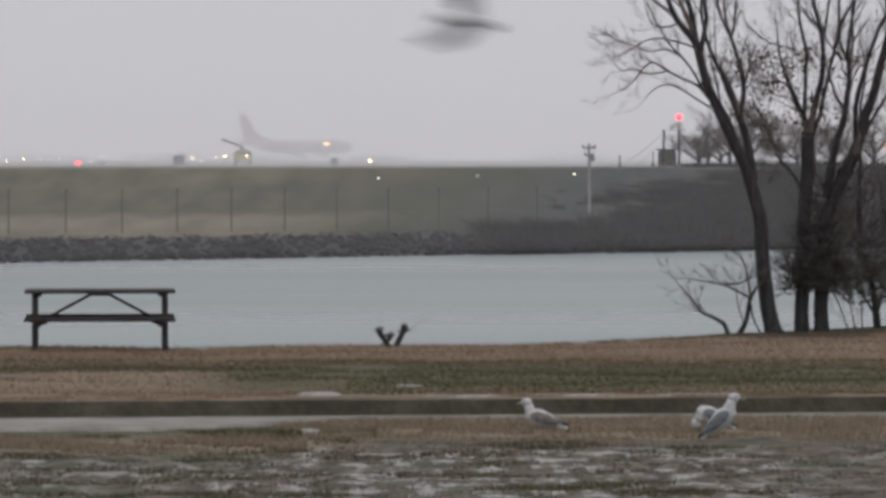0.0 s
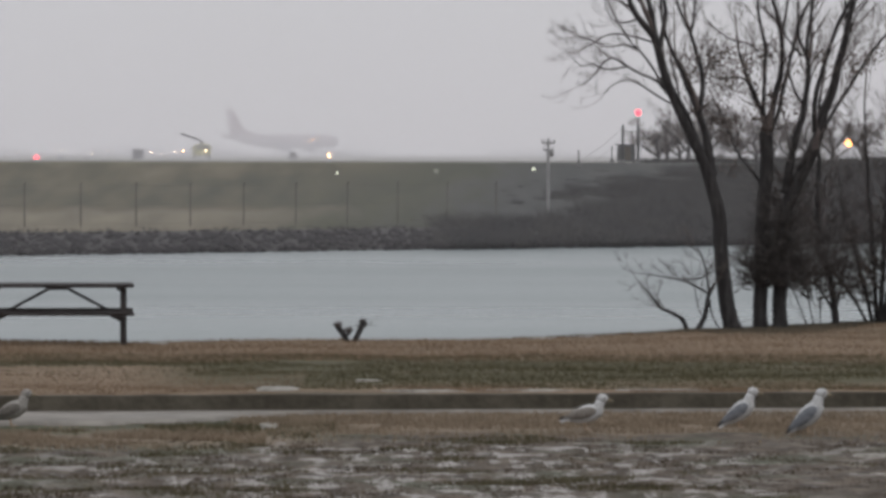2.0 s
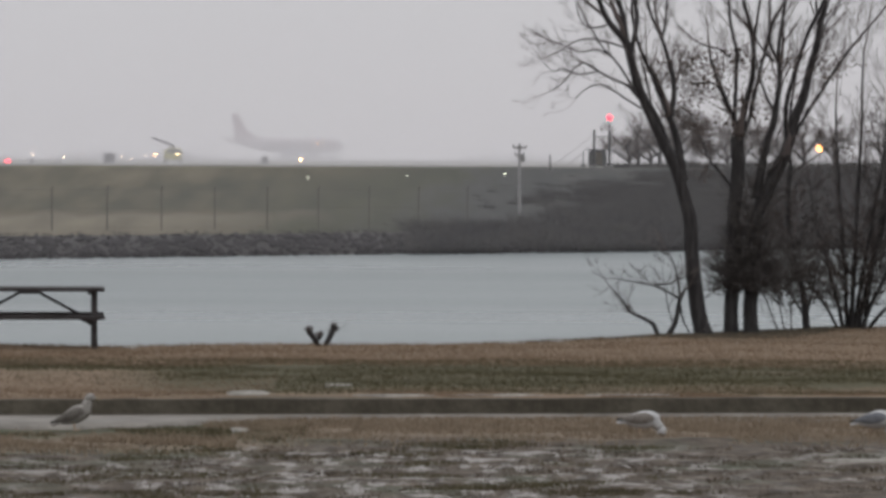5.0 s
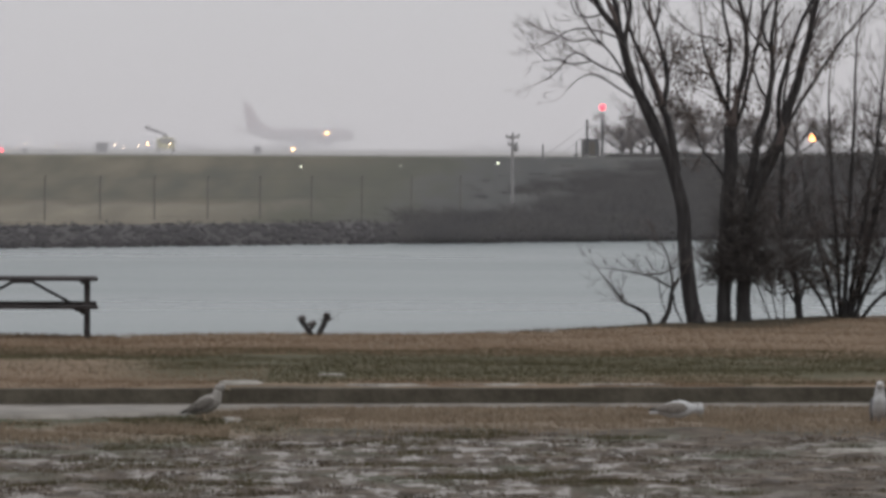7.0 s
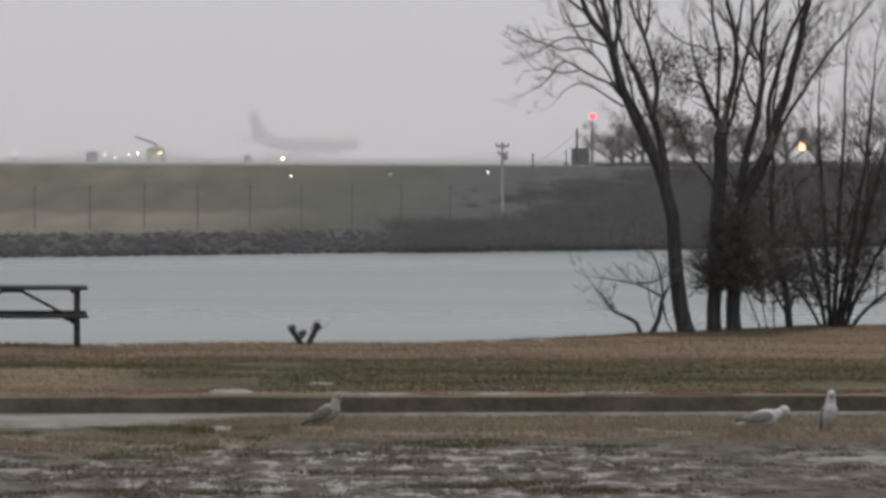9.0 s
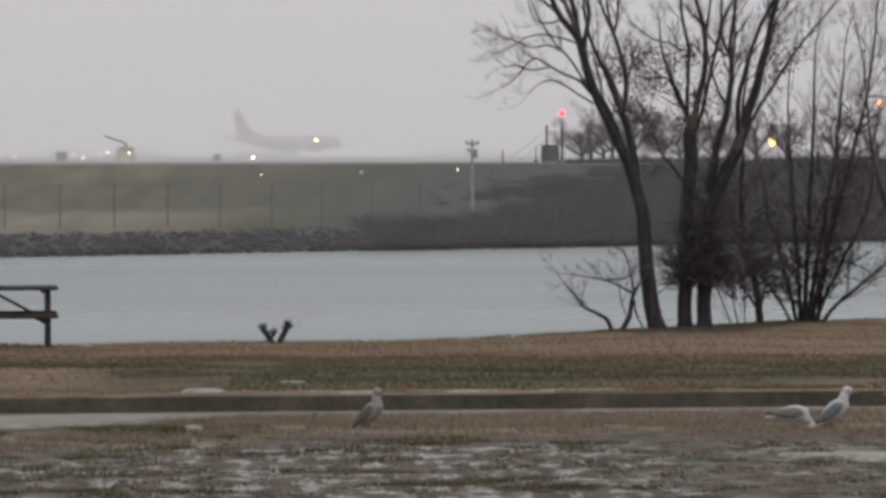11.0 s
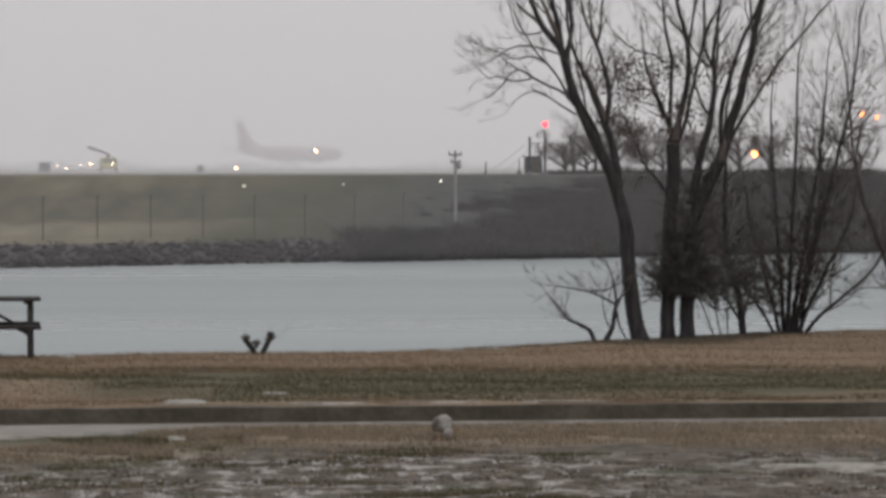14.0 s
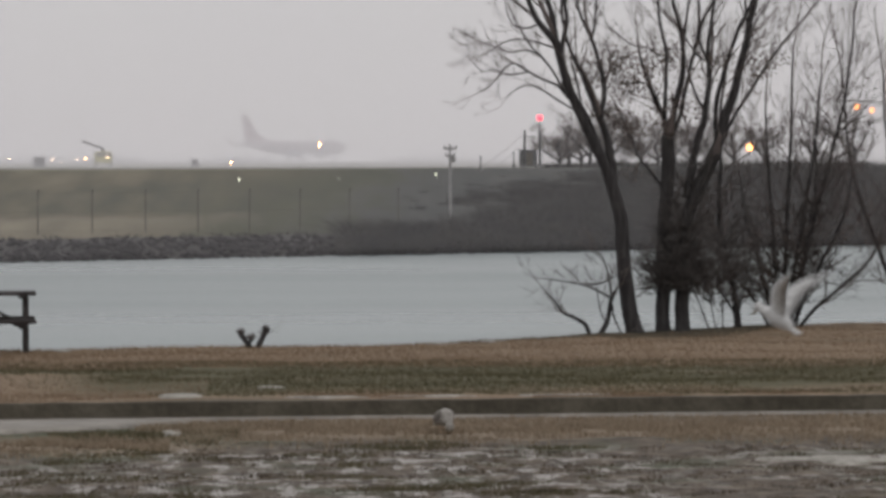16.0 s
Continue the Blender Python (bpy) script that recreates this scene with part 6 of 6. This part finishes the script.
GULL_B = [
    (0.00, 2.510, 41.57, 0.0, 0),
    (0.50, 2.775, 41.57, 0.0, 0),
    (1.00, 3.129, 41.57, 0.0, 0),
    (1.50, 3.351, 41.57, 0.0, 0),
    (2.00, 3.679, 41.57, 0.0, 0),
    (2.50, 3.860, 41.57, 0.0, 0),
    (2.60, 3.883, 41.57, 0.0, 0),
    (2.80, 3.930, 41.57, 0.0, -25),
    (3.00, 3.976, 41.57, 0.0, -60),
    (3.20, 4.051, 41.57, 0.0, -10),
    (3.50, 4.164, 41.57, 0.0, -8),
    (4.00, 4.376, 41.57, 0.0, -5),
    (4.70, 4.972, 41.57, 0.0, 0),
    (7.00, 5.600, 41.57, 0.0, -60),
    (9.00, 5.700, 41.57, 0.0, -130),
    (11.00, 5.250, 41.57, 0.0, -160),
    (11.40, 5.100, 41.57, 0.0, -150),
    (12.00, 5.500, 41.57, 0.0, -90),
    (13.00, 5.742, 41.57, 0.0, -20),
    (16.00, 6.466, 41.57, 0.0, 0),
]
GULL_C = [
    (0.00, 2.524, 42.40, 0.0, 180),
    (0.30, 2.418, 42.40, 0.0, 186),
    (0.50, 2.434, 42.40, 0.0, 190),
    (0.70, 2.456, 42.40, 0.0, 225),
    (0.90, 2.477, 42.40, 0.0, 270),
    (1.00, 2.488, 42.40, 0.0, 300),
    (1.05, 2.513, 42.40, 0.0, 315),
    (1.20, 2.587, 42.40, 0.0, 350),
    (1.50, 2.735, 42.40, 0.0, 360),
    (2.00, 3.116, 42.40, 0.0, 360),
    (2.50, 3.290, 42.40, 0.0, 360),
    (3.00, 3.607, 42.40, 0.0, 360),
    (3.50, 4.027, 42.40, 0.0, 360),
    (4.00, 4.265, 42.40, 0.0, 360),
    (4.50, 4.496, 42.40, 0.0, 360),
    (5.60, 4.608, 42.40, 0.0, 320),
    (6.80, 4.730, 42.40, 0.0, 285),
    (7.00, 4.750, 42.40, 0.0, 270),
    (7.10, 4.721, 42.40, 0.0, 262),
    (7.40, 4.635, 42.40, 0.0, 212),
    (7.50, 4.606, 42.40, 0.0, 210),
    (8.00, 4.417, 42.40, 0.0, 202),
    (8.20, 4.408, 42.40, 0.0, 225),
    (9.30, 4.359, 42.40, 0.0, 280),
    (10.30, 4.315, 42.40, 0.0, 340),
    (10.50, 4.445, 42.40, 0.0, 360),
    (11.00, 4.691, 42.40, 0.0, 360),
    (11.50, 4.905, 42.40, 0.0, 360),
    (12.00, 5.162, 42.40, 0.0, 360),
    (12.50, 5.738, 42.40, 0.0, 360),
    (16.00, 6.596, 42.40, 0.0, 360),
]
GULL_D = [
    (0.00, -4.397, 42.40, 0.0, 0),
    (1.00, -4.026, 42.40, 0.0, 0),
    (1.50, -3.800, 42.40, 0.0, 0),
    (2.00, -3.596, 42.40, 0.0, 0),
    (2.50, -3.672, 42.40, 0.0, 0),
    (3.00, -3.647, 42.40, 0.0, 0),
    (3.50, -3.555, 42.40, 0.0, 0),
    (4.00, -3.329, 42.40, 0.0, 0),
    (4.50, -3.047, 42.40, 0.0, 0),
    (7.00, -1.475, 42.40, 0.0, 0),
    (7.50, -1.221, 42.40, 0.0, 0),
    (8.00, -0.960, 42.40, 0.0, 0),
    (8.20, -0.776, 42.40, 0.0, 0),
    (10.40, 0.177, 42.40, 0.0, -35),
    (10.50, 0.220, 42.40, 0.0, -35),
    (11.00, 0.444, 42.40, 0.0, -35),
    (11.50, 0.645, 42.40, 0.0, -35),
    (12.00, 0.850, 42.40, 0.0, -35),
    (12.50, 1.134, 42.40, 0.0, -35),
    (13.00, 1.207, 42.40, 0.0, -60),
    (13.50, 1.291, 42.40, 0.0, -75),
    (14.00, 1.222, 42.40, 0.0, -75),
    (15.00, 1.279, 42.40, 0.0, -75),
    (15.50, 1.252, 42.40, 0.0, -75),
    (16.00, 1.281, 42.40, 0.0, -75),
]
GULL_E = [(0.0, 0.12, 26.0, 3.29, 2), (0.1, 1.19, 26.0, 3.08, 2), (0.2, 2.29, 26.0, 2.95, 2), (0.5, 5.6, 26.3, 2.75, 6), (1.5, 16.5, 29.0, 4.0, 10), (16.0, 130.0, 110.0, 20.0, 20)]
GULL_F = [(0.0, 30.0, 36.6, 6.0, 175), (13.0, 14.0, 40.3, 3.4, 172), (15.4, 6.9, 43.9, 1.35, 170), (15.8, 5.3, 43.9, 1.03, 165), (15.9, 4.82, 43.9, 1.0, 158), (16.0, 4.55, 43.9, 0.98, 145)]
HEADS_A = ((0, 0), (0.6, 0), (0.85, 2), (0.95, 2), (1.2, 0), (2.3, 0), (2.65, 2), (2.8, 2), (3.0, 0), (3.15, 0), (3.5, 2), (6.9, 2), (7.1, 0), (7.35, 2), (7.6, 1), (7.95, 0), (8.3, 0), (10.2, 2), (12.5, 2), (12.8, 0), (16, 0))
HEADS_D = ((0, 0), (13.2, 0), (13.5, 1), (13.9, 2), (14.6, 2), (15.2, 1), (15.6, 2), (16, 2))

LEANS_A = ((0, 0), (0.7, 0), (0.85, 12), (1.2, 0), (2.5, 4), (3.0, 0), (3.5, 13), (7.0, 12), (7.5, 10), (8.0, 4), (10.5, 13), (12.5, 13), (13.0, -6), (16, 0))
LEANS_B = ((0, 0), (2.5, 0), (2.8, 14), (3.0, 6), (3.5, 0), (16, 0))
LEANS_C = ((0, 14), (0.5, 8), (0.9, -8), (1.2, 0), (4.0, 4), (4.5, 30), (5.6, 20), (6.8, -10), (8.2, -14), (10.5, 0), (16, 0))
LEANS_D = ((0, 0), (8.2, 0), (10.4, -20), (12.5, -20), (13.0, -12), (13.5, 8), (16, 8))
HEADS_C = ((0, 2), (0.35, 2), (0.55, 0), (4.1, 0), (4.4, 2), (5.8, 2), (6.6, 0), (16, 0))


def motions():
    walk(airliner, ride(AIRLINER))
    for ob, rows, leans in ((gull_a, GULL_A, LEANS_A), (gull_b, GULL_B, LEANS_B), (gull_c, GULL_C, LEANS_C), (gull_d, GULL_D, LEANS_D)):
        walk(ob, ride(rows, leans))
    walk(head_a, [(t, head_poses(18)[k]) for t, k in HEADS_A])
    walk(head_c, [(t, head_poses(40)[k]) for t, k in HEADS_C])
    walk(head_d, [(t, head_poses(24)[k]) for t, k in HEADS_D])
    walk(gull_e, [(t, pose(x, y, z, 62, 6, h)) for t, x, y, z, h in GULL_E])
    walk(gull_f, [(t, pose(x, y, z, 0, -28, h)) for t, x, y, z, h in GULL_F])
    flap(wings_e, [0.0, 0.16, 0.32, 0.48, 0.64, 0.8, 0.96], 16, 8, 4, 34.0)
    flap(wings_f, [14.6, 14.8, 15.0, 15.2, 15.4, 15.55, 15.7, 15.85, 16.0], 38, 18, 30)


motions()
